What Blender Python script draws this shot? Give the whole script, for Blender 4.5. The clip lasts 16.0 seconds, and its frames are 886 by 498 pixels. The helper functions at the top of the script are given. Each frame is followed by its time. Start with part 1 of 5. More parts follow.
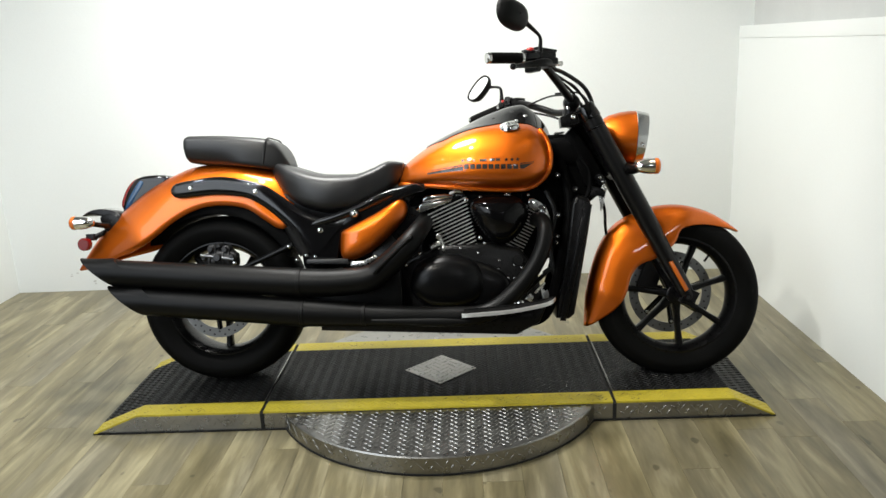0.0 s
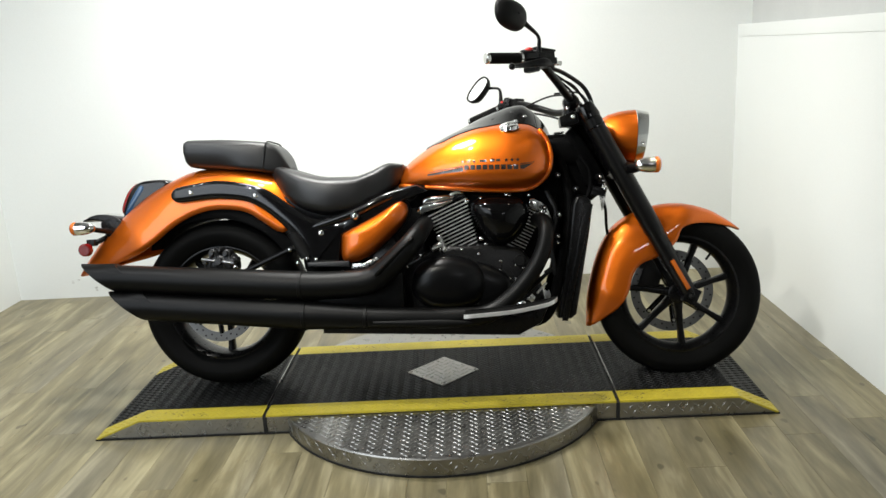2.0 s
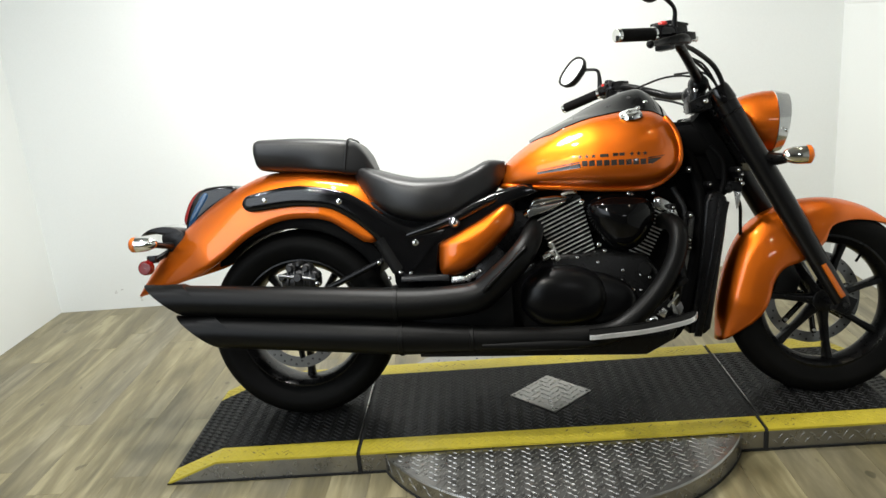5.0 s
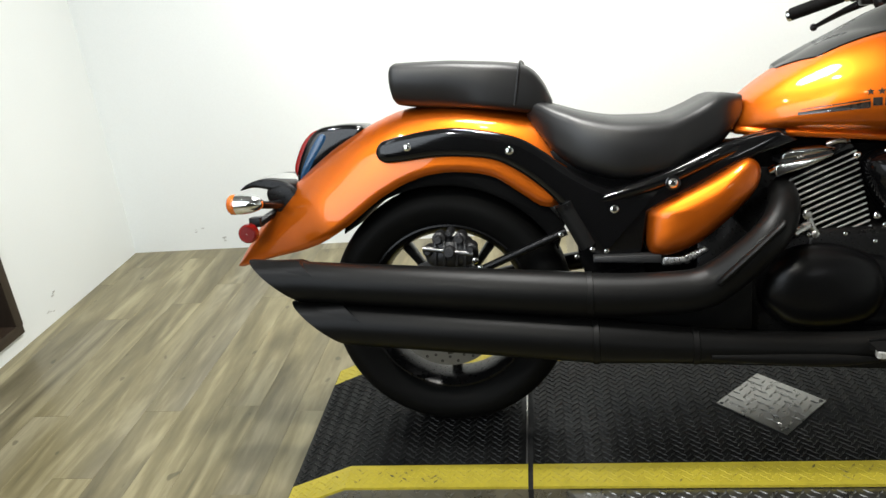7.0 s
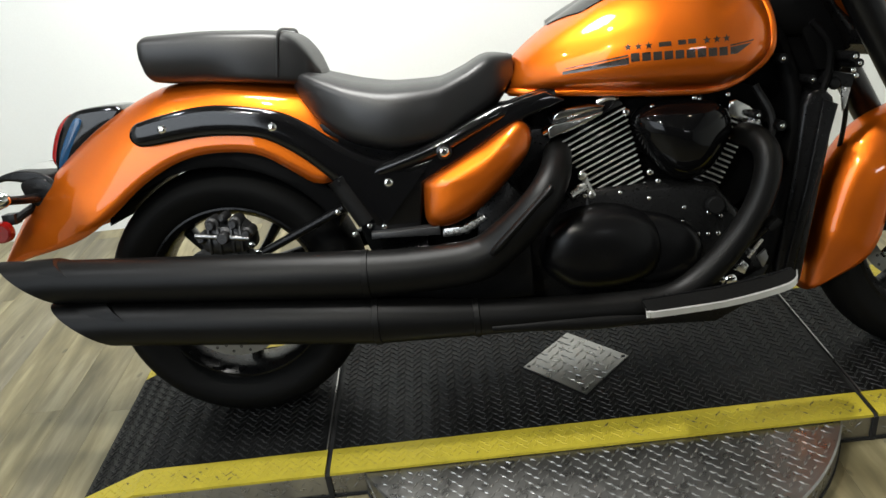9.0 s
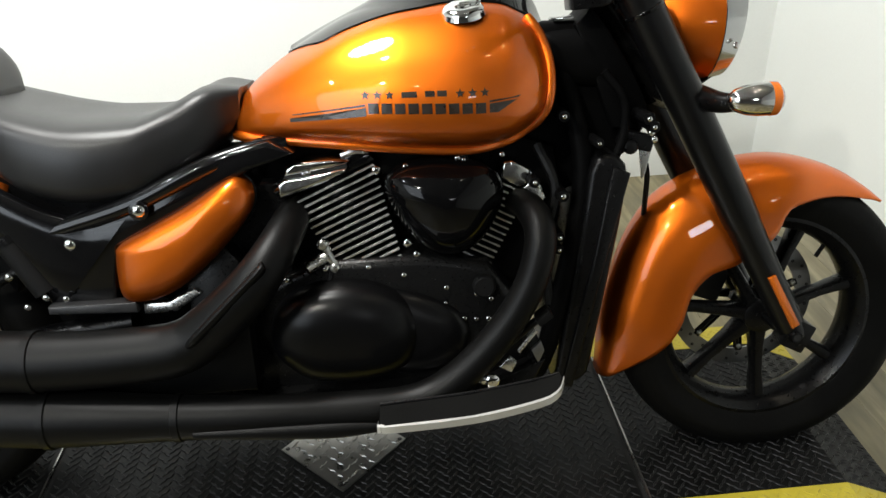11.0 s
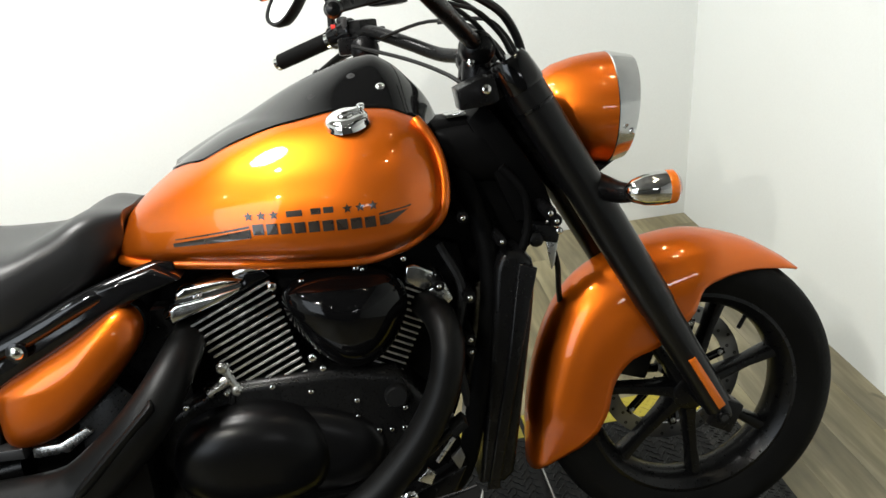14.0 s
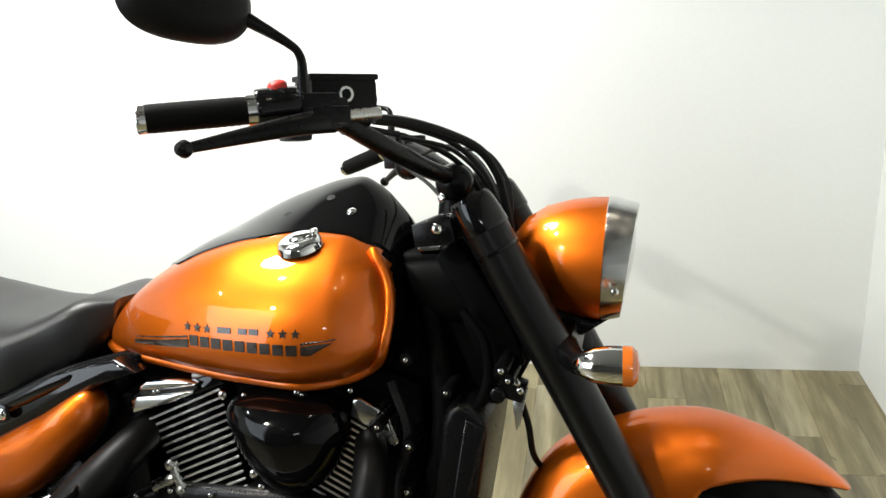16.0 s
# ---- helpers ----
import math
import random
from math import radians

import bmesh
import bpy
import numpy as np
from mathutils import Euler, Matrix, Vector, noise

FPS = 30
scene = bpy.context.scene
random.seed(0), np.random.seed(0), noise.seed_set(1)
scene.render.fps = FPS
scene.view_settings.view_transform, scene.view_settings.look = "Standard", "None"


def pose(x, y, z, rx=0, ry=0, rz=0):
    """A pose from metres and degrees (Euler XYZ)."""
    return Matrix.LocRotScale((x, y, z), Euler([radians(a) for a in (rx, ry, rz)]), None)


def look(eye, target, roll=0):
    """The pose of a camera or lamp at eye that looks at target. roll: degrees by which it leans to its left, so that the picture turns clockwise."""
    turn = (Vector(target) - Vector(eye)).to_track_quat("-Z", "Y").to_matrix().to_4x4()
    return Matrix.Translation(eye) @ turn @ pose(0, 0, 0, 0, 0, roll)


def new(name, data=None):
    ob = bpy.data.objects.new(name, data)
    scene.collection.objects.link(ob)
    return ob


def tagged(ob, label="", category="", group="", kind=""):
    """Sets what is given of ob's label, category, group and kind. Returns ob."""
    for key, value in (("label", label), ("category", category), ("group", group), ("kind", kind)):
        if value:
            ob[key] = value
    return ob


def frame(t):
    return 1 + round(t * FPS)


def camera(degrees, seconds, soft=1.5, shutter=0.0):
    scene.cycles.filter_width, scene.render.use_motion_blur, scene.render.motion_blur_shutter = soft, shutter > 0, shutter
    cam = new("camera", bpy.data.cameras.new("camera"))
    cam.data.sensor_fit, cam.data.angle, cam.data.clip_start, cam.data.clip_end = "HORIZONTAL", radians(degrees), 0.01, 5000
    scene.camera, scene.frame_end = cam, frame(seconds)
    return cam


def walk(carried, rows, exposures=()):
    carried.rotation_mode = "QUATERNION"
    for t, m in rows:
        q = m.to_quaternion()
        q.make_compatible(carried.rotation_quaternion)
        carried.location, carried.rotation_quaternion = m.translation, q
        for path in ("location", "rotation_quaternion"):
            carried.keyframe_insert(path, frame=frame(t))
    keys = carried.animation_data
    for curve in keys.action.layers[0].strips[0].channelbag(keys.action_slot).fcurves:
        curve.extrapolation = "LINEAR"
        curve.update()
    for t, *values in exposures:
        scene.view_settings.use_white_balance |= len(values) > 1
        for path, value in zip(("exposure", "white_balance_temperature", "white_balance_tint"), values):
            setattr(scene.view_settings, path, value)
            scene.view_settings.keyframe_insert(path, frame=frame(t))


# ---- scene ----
cam = camera(60.2, 16.0)
PATH = [
    (0, (0.117, -2.736, 1.285), (0.049, -0.805, 0.769), -2.6),
    (0.5, (0.11, -2.741, 1.273), (0.038, -0.807, 0.767), -2.5),
    (1, (0.11, -2.735, 1.269), (0.055, -0.804, 0.752), -2.3),
    (1.5, (0.119, -2.735, 1.272), (0.052, -0.801, 0.765), -3.0),
    (2, (0.116, -2.735, 1.275), (0.046, -0.801, 0.769), -3.3),
    (2.5, (0.125, -2.734, 1.271), (0.071, -0.8, 0.766), -3.5),
    (3, (0.133, -2.735, 1.273), (0.07, -0.801, 0.767), -4.2),
    (3.2, (0.133, -2.735, 1.269), (0.074, -0.799, 0.77), -4.2),
    (5.3, (-0.263, -2.262, 1.309), (-0.376, -0.352, 0.727), -5.0),
    (5.5, (-0.297, -2.178, 1.319), (-0.4, -0.274, 0.714), -4.4),
    (6, (-0.423, -1.978, 1.315), (-0.556, -0.074, 0.718), -7.6),
    (6.5, (-0.562, -1.8, 1.31), (-0.757, 0.06, 0.6), -8.9),
    (7, (-0.574, -1.741, 1.285), (-0.835, 0.085, 0.513), -5.9),
    (7.5, (-0.569, -1.737, 1.248), (-0.814, 0.036, 0.354), -5.6),
    (8, (-0.518, -1.7, 1.244), (-0.676, 0.083, 0.353), -5.6),
    (8.5, (-0.434, -1.678, 1.269), (-0.458, 0.113, 0.38), -5.0),
    (9, (-0.275, -1.631, 1.267), (-0.319, 0.154, 0.366), -7.2),
    (9.5, (-0.047, -1.567, 1.324), (0.005, 0.232, 0.451), -4.6),
    (9.7, (-0.003, -1.524, 1.304), (0.080, 0.268, 0.417), -4.1),
    (11.8, (0.158, -1.205, 1.248), (0.275, 0.456, 0.14), -2.0),
    (12, (0.152, -1.202, 1.235), (0.275, 0.438, 0.098), -2.4),
    (12.5, (0.18, -1.18, 1.246), (0.355, 0.476, 0.138), -2.6),
    (13, (0.224, -1.164, 1.304), (0.511, 0.526, 0.274), -3.5),
    (13.5, (0.253, -1.178, 1.344), (0.52, 0.568, 0.406), -4.8),
    (14, (0.265, -1.18, 1.356), (0.48, 0.584, 0.438), -5.3),
    (14.5, (0.368, -1.223, 1.361), (0.478, 0.593, 0.532), -4.5),
    (15, (0.517, -1.286, 1.381), (0.45, 0.558, 0.61), -2.0),
    (15.5, (0.598, -1.215, 1.374), (0.308, 0.637, 0.675), -6.3),
    (16, (0.744, -1.057, 1.374), (0.322, 0.776, 0.695), -5.0),
]
walk(cam, [(t, look(eye, target, roll)) for t, eye, target, roll in PATH],
     exposures=[(0.0, 0.0), (5.8, 0.0), (7.5, 0.08), (9.3, 0.0), (13.5, 0.0), (16.0, 0.12)])

# ---- light ----
world = bpy.data.worlds.new("showroom_air")
scene.world = world
world.use_nodes = True
world.node_tree.nodes["Background"].inputs[0].default_value = (1.0, 0.98, 0.94, 1)
world.node_tree.nodes["Background"].inputs[1].default_value = 0.02


def lamp(name, kind, eye, target, watts, size, colour=(1.0, 0.95, 0.86), size_y=None, spot=None):
    data = bpy.data.lights.new(name, kind)
    data.energy, data.color = watts, colour
    if kind == "AREA":
        data.shape = "RECTANGLE" if size_y else "DISK"
        data.size = size
        if size_y:
            data.size_y = size_y
    else:
        data.shadow_soft_size = size
    if spot:
        data.spot_size, data.spot_blend = radians(spot), 0.7
    ob = new(name, data)
    ob.matrix_world = look(eye, target)
    return ob


lamp("overhead_lamp", "AREA", (-0.62, 0.36, 2.64), (-0.55, 0.50, 0), 60, 0.62, (1.0, 0.995, 0.96))
# ceiling track of small spots
lamp("track_spot", "SPOT", (-0.56, -0.34, 2.6), (-0.40, 0.75, 0.3), 102, 0.05, (1.0, 0.985, 0.94), spot=125)
lamp("track_spot", "SPOT", (-1.1, -1.8, 2.6), (0.30, 1.2, 0.95), 134, 0.04, (1.0, 0.965, 0.86), spot=72)
lamp("shop_panel", "AREA", (-2.3, -1.9, 1.7), (-1.2, 0.0, 0.30), 56, 2.3, (0.84, 0.92, 1.0), 1.9)
lamp("shop_panel", "AREA", (0.9, -4.3, 2.3), (0.3, -1.0, 0.8), 5, 0.6, (0.95, 0.97, 1.0), 0.15)

# fill spot added to brighten the left floor and wall, no known fixture
lamp("ceiling_spot_and_fill", "SPOT", (-1.80, -0.70, 2.65), (-1.50, -0.20, 0.2), 62, 0.03, (0.94, 0.97, 1.0), spot=110)
# small downlights over the shop and along the side wall
for x, y, watts, wide in ((-1.7, -3.0, 9, 100), (-0.5, -2.6, 8, 100), (0.7, -3.1, 8, 100), (1.05, 0.45, 9, 60), (1.08, -0.28, 8, 60), (0.90, -0.75, 7, 60)):
    lamp("ceiling_spot_and_fill", "SPOT", (x, y, 2.65), (x * 0.9, y + (0.5 if wide > 60 else 0.05), 0.3), watts, 0.025, (1.0, 0.97, 0.9) if wide > 60 else (1.0, 0.88, 0.66), spot=wide)

# ---- materials ----
def node_mat(name, base, rough=0.5, metal=0.0, vary=0.12, scale=6.0, fine=60.0, bump=0.0, coat=0.0, rough_vary=0.08, random=0.0, ior=1.5, worn=0.0, edge=None):
    """A surface with two scales of mottling in colour and gloss and a fine relief."""
    m = bpy.data.materials.new(name)
    m.use_nodes = True
    nt = m.node_tree
    n, l = nt.nodes, nt.links
    p = n["Principled BSDF"]
    p.inputs["Metallic"].default_value, p.inputs["IOR"].default_value = metal, ior
    if edge:
        p.inputs["Specular Tint"].default_value = (*edge, 1)
    p.inputs["Coat Weight"].default_value, p.inputs["Coat Roughness"].default_value = coat, 0.03
    tc = n.new("ShaderNodeTexCoord")
    big, small = n.new("ShaderNodeTexNoise"), n.new("ShaderNodeTexNoise")
    big.inputs["Scale"].default_value, small.inputs["Scale"].default_value = scale, fine
    small.inputs["Detail"].default_value = 6
    for t in (big, small):
        l.new(tc.outputs["Object"], t.inputs["Vector"])
    add = n.new("ShaderNodeMath")
    add.operation = "ADD"
    l.new(big.outputs[0], add.inputs[0])
    l.new(small.outputs[0], add.inputs[1])
    ramp = n.new("ShaderNodeMapRange")
    ramp.inputs["From Min"].default_value, ramp.inputs["From Max"].default_value = 0.6, 1.4
    ramp.inputs["To Min"].default_value, ramp.inputs["To Max"].default_value = 1 - vary, 1 + vary
    l.new(add.outputs[0], ramp.inputs[0])
    factor = ramp.outputs[0]
    if random:
        info = n.new("ShaderNodeObjectInfo")
        rr = n.new("ShaderNodeMapRange")
        rr.inputs["To Min"].default_value, rr.inputs["To Max"].default_value = 1 - random, 1 + random
        l.new(info.outputs["Random"], rr.inputs[0])
        mul = n.new("ShaderNodeMath")
        mul.operation = "MULTIPLY"
        l.new(factor, mul.inputs[0])
        l.new(rr.outputs[0], mul.inputs[1])
        factor = mul.outputs[0]
    tint = n.new("ShaderNodeVectorMath")
    tint.operation = "SCALE"
    tint.inputs[0].default_value = base
    l.new(factor, tint.inputs["Scale"])
    colour = tint.outputs[0]
    if worn:
        chips, lim = n.new("ShaderNodeTexNoise"), n.new("ShaderNodeMapRange")
        chips.inputs["Scale"].default_value, chips.inputs["Detail"].default_value, chips.inputs["Roughness"].default_value = 38, 8, 0.7
        l.new(tc.outputs["Object"], chips.inputs["Vector"])
        patch = n.new("ShaderNodeMath")
        patch.operation = "MULTIPLY_ADD"
        patch.inputs[1].default_value = 0.45
        l.new(big.outputs[0], patch.inputs[0])
        l.new(chips.outputs[0], patch.inputs[2])
        lim.inputs["From Min"].default_value, lim.inputs["From Max"].default_value, lim.inputs["To Max"].default_value = 0.80, 0.90, worn
        l.new(patch.outputs[0], lim.inputs[0])
        bare = n.new("ShaderNodeMix")
        bare.data_type = "RGBA"
        bare.inputs[7].default_value = (0.05, 0.045, 0.025, 1)
        l.new(lim.outputs[0], bare.inputs[0])
        l.new(colour, bare.inputs[6])
        colour = bare.outputs[2]
    l.new(colour, p.inputs["Base Color"])
    rmap = n.new("ShaderNodeMapRange")
    rmap.inputs["From Min"].default_value, rmap.inputs["From Max"].default_value = 0.3, 0.7
    rmap.inputs["To Min"].default_value, rmap.inputs["To Max"].default_value = max(rough - rough_vary, 0.01), rough + rough_vary
    l.new(small.outputs[0], rmap.inputs[0])
    l.new(rmap.outputs[0], p.inputs["Roughness"])
    if bump:
        b = n.new("ShaderNodeBump")
        b.inputs["Strength"].default_value, b.inputs["Distance"].default_value = bump, 0.002
        l.new(small.outputs[0], b.inputs["Height"])
        l.new(b.outputs[0], p.inputs["Normal"])
    return m


M_WALL = node_mat("white_wall_paint", (0.775, 0.80, 0.785), 0.6, vary=0.03, scale=1.5, fine=180, bump=0.12)
M_DARK = node_mat("dim_shop_backdrop", (0.11, 0.11, 0.108), 0.8, vary=0.2)
# unseen ceiling, its grey kept low so that gloss parts reflect less
M_CEIL = node_mat("darkened_ceiling", (0.24, 0.24, 0.236), 0.8, vary=0.04)
# recessed wall: the shade above the ledge is put into this darker grey
M_RECESS = node_mat("shaded_recess_tone", (0.52, 0.53, 0.52), 0.7, vary=0.05)
M_ORANGE = node_mat("orange_metallic_paint", (0.66, 0.140, 0.010), 0.42, metal=0.94, vary=0.05, fine=1400, coat=0.75, rough_vary=0.03, ior=1.25, edge=(0.95, 0.48, 0.10))
M_CONSOLE = node_mat("black_lacquer", (0.0025, 0.0025, 0.0027), 0.08, vary=0.1, rough_vary=0.02, ior=1.30)
M_GLOSS = node_mat("gloss_black_paint", (0.003, 0.003, 0.0033), 0.09, vary=0.2, rough_vary=0.02, ior=1.45)
M_MATT = node_mat("matt_black_exhaust", (0.0024, 0.0024, 0.0023), 0.42, vary=0.15, fine=160, bump=0.02, rough_vary=0.03, ior=1.25)
M_SATIN = node_mat("satin_black_metal", (0.0035, 0.0035, 0.0037), 0.28, vary=0.15, fine=140, rough_vary=0.01, ior=1.28)
M_ENGINE = node_mat("wrinkle_black_engine", (0.0040, 0.0040, 0.0040), 0.32, vary=0.3, fine=260, bump=0.06, ior=1.32)
M_PLASTIC = node_mat("black_plastic", (0.007, 0.007, 0.007), 0.5, vary=0.2, fine=200, bump=0.08, ior=1.22)
M_RUBBER = node_mat("tyre_rubber", (0.0045, 0.0045, 0.0043), 0.6, vary=0.25, scale=9, fine=150, bump=0.2, ior=1.15)
M_SEAT = node_mat("black_vinyl", (0.0068, 0.0068, 0.0072), 0.40, vary=0.12, fine=420, bump=0.10, rough_vary=0.05, ior=1.48)
M_CHROME = node_mat("chrome", (0.85, 0.85, 0.84), 0.06, metal=1.0, vary=0.03, rough_vary=0.03)
M_ALU = node_mat("brushed_aluminium", (0.62, 0.62, 0.6), 0.28, metal=1.0, vary=0.08, fine=90)
M_FIN = node_mat("polished_fin_edge", (0.80, 0.80, 0.78), 0.36, metal=1.0, vary=0.2, fine=120)
M_STEEL = node_mat("brake_steel", (0.24, 0.24, 0.24), 0.36, metal=1.0, vary=0.1, fine=200)
M_DULL = node_mat("dull_cast_metal", (0.045, 0.045, 0.046), 0.48, metal=0.7, vary=0.2, fine=160, bump=0.15)
M_AMBER = node_mat("amber_plastic", (0.58, 0.13, 0.010), 0.15, vary=0.05, coat=0.5)
M_RED = node_mat("red_plastic", (0.20, 0.005, 0.004), 0.18, vary=0.06, coat=0.2)
M_BLUEGLOSS = node_mat("dark_blue_gloss", (0.01, 0.05, 0.12), 0.2, vary=0.1, coat=0.5)
M_SWITCH = node_mat("red_switch", (0.65, 0.03, 0.02), 0.4, vary=0.05)
M_DECAL = node_mat("black_decal", (0.018, 0.012, 0.008), 0.3, vary=0.1, coat=0.6)
M_DECK = node_mat("worn_black_tread_plate", (0.006, 0.006, 0.006), 0.42, vary=0.45, scale=5, fine=50, bump=0.2, ior=1.26)
M_LUG = node_mat("rubbed_black_lugs", (0.015, 0.015, 0.0147), 0.40, vary=0.4, scale=4, fine=50, metal=0.15, ior=1.35)
M_POLISH = node_mat("polished_cast_aluminium", (0.66, 0.66, 0.645), 0.16, metal=1.0, vary=0.08, fine=60)
M_COVER = node_mat("satin_black_casing", (0.0030, 0.0030, 0.0032), 0.28, vary=0.06, fine=160, rough_vary=0.003, ior=1.28)
M_PLATE = node_mat("bright_tread_plate", (0.31, 0.305, 0.29), 0.30, metal=0.95, vary=0.12, scale=3, fine=40, bump=0.04, rough_vary=0.05)
M_PLATELUG = node_mat("polished_plate_lugs", (0.29, 0.285, 0.27), 0.38, metal=0.95, vary=0.15, scale=7, fine=70)
M_FORK = node_mat("satin_fork_paint", (0.0036, 0.0036, 0.0038), 0.30, vary=0.06, fine=60, rough_vary=0.01, ior=1.36)
M_YELLOW = node_mat("worn_yellow_paint", (0.47, 0.38, 0.028), 0.5, vary=0.16, scale=14, fine=90, bump=0.12)
M_YELLOWLUG = node_mat("rubbed_yellow_lugs", (0.45, 0.36, 0.028), 0.5, vary=0.25, scale=2.2, fine=60, worn=0.9)
M_GLASS = node_mat("headlight_glass", (0.45, 0.46, 0.46), 0.08, vary=0.03, metal=0.7, coat=1.0)
M_MIRROR = node_mat("mirror_glass", (0.9, 0.9, 0.9), 0.02, metal=1.0, vary=0.01, rough_vary=0.01)
# black for real gaps and holes, and for contact shadows drawn as strips
M_GAPSHADE = node_mat("dark_gap_and_shade", (0.01, 0.01, 0.01), 0.8, vary=0.2)
M_BLACK = node_mat("dull_black", (0.0025, 0.0025, 0.0026), 0.55, vary=0.2, ior=1.12)
M_TRIM = node_mat("satin_aluminium_trim", (0.80, 0.80, 0.78), 0.42, metal=0.9, vary=0.05, fine=40, rough_vary=0.03)
M_CABLE = node_mat("cable_sheath", (0.004, 0.004, 0.004), 0.5, vary=0.1, ior=1.30)


def plank_material():
    """Vinyl planks: streaky grey-brown grain along y, with a tone of its own for each plank."""
    m = bpy.data.materials.new("vinyl_plank")
    m.use_nodes = True
    nt = m.node_tree
    n, l = nt.nodes, nt.links
    p = n["Principled BSDF"]
    tc, info, mp = n.new("ShaderNodeTexCoord"), n.new("ShaderNodeObjectInfo"), n.new("ShaderNodeMapping")
    shift = n.new("ShaderNodeVectorMath")
    shift.operation = "SCALE"
    shift.inputs[0].default_value = (37.0, 91.0, 13.0)
    l.new(info.outputs["Random"], shift.inputs["Scale"])
    add = n.new("ShaderNodeVectorMath")
    l.new(tc.outputs["Object"], add.inputs[0])
    l.new(shift.outputs[0], add.inputs[1])
    mp.inputs["Scale"].default_value = (1.0, 0.13, 1.0)
    l.new(add.outputs[0], mp.inputs[0])
    broad, grain, tint, knot = (n.new("ShaderNodeTexNoise") for _ in range(4))
    broad.inputs["Scale"].default_value, broad.inputs["Detail"].default_value, broad.inputs["Distortion"].default_value = 9, 6, 1.5
    grain.inputs["Scale"].default_value, grain.inputs["Detail"].default_value = 70, 7
    tint.inputs["Scale"].default_value = 3.5
    for t in (broad, grain, tint):
        l.new(mp.outputs[0], t.inputs["Vector"])
    knots = n.new("ShaderNodeMapping")
    knots.inputs["Scale"].default_value = (1.0, 0.55, 1.0)
    l.new(add.outputs[0], knots.inputs[0])
    knot.inputs["Scale"].default_value, knot.inputs["Detail"].default_value = 26, 0
    l.new(knots.outputs[0], knot.inputs["Vector"])
    ramp = n.new("ShaderNodeValToRGB")
    e = ramp.color_ramp.elements
    e[0].position, e[0].color = 0.30, (0.090, 0.076, 0.038, 1)
    e[1].position, e[1].color = 0.68, (0.330, 0.290, 0.168, 1)
    mid = e.new(0.5)
    mid.color = (0.182, 0.155, 0.081, 1)
    mix = n.new("ShaderNodeMath")
    mix.operation = "MULTIPLY_ADD"
    mix.inputs[1].default_value = 0.22
    l.new(grain.outputs[0], mix.inputs[0])
    part_of = n.new("ShaderNodeMath")
    part_of.operation = "MULTIPLY"
    part_of.inputs[1].default_value = 0.78
    l.new(broad.outputs[0], part_of.inputs[0])
    l.new(part_of.outputs[0], mix.inputs[2])
    off = n.new("ShaderNodeMapRange")
    off.inputs["To Min"].default_value, off.inputs["To Max"].default_value = -0.03, 0.03
    l.new(info.outputs["Random"], off.inputs[0])
    tone = n.new("ShaderNodeMath")
    l.new(mix.outputs[0], tone.inputs[0])
    l.new(off.outputs[0], tone.inputs[1])
    l.new(tone.outputs[0], ramp.inputs[0])
    grey = n.new("ShaderNodeMix")
    grey.data_type = "RGBA"
    gm = n.new("ShaderNodeMapRange")
    gm.inputs["From Min"].default_value, gm.inputs["From Max"].default_value, gm.inputs["To Max"].default_value = 0.46, 0.70, 0.34
    l.new(tint.outputs[0], gm.inputs[0])
    l.new(gm.outputs[0], grey.inputs[0])
    bw = n.new("ShaderNodeRGBToBW")
    l.new(ramp.outputs[0], bw.inputs[0])
    cool = n.new("ShaderNodeVectorMath")
    cool.operation = "SCALE"
    cool.inputs[0].default_value = (1.02, 1.0, 0.95)
    l.new(bw.outputs[0], cool.inputs["Scale"])
    l.new(ramp.outputs[0], grey.inputs[6])
    l.new(cool.outputs[0], grey.inputs[7])
    dark = n.new("ShaderNodeMapRange")
    dark.inputs["From Min"].default_value, dark.inputs["From Max"].default_value = 0.80, 0.84
    dark.inputs["To Min"].default_value, dark.inputs["To Max"].default_value = 1.0, 0.55
    l.new(knot.outputs[0], dark.inputs[0])
    spots = n.new("ShaderNodeVectorMath")
    spots.operation = "SCALE"
    l.new(grey.outputs[2], spots.inputs[0])
    l.new(dark.outputs[0], spots.inputs["Scale"])
    l.new(spots.outputs[0], p.inputs["Base Color"])
    p.inputs["Roughness"].default_value = 0.33
    b = n.new("ShaderNodeBump")
    b.inputs["Strength"].default_value, b.inputs["Distance"].default_value = 0.10, 0.001
    l.new(grain.outputs[0], b.inputs["Height"])
    l.new(b.outputs[0], p.inputs["Normal"])
    return m


M_PLANK = plank_material()

# ---- mesh tools: each gives (verts, faces) ----
def joined(*shapes):
    verts, faces = [], []
    for v, f in shapes:
        k = len(verts)
        verts += [tuple(p) for p in v]
        faces += [tuple(i + k for i in q) for q in f]
    return verts, faces


def moved(shape, m):
    return [tuple(m @ Vector(p)) for p in shape[0]], shape[1]


def loft(rings, caps=True, closed=True):
    n = len(rings[0])
    verts = [tuple(p) for r in rings for p in r]
    faces = []
    for a in range(len(rings) - 1):
        for i in range(n if closed else n - 1):
            j = (i + 1) % n
            faces.append((a * n + i, a * n + j, (a + 1) * n + j, (a + 1) * n + i))
    if caps and closed:
        faces.append(tuple(range(n))[::-1])
        faces.append(tuple(range((len(rings) - 1) * n, len(rings) * n)))
    return verts, faces


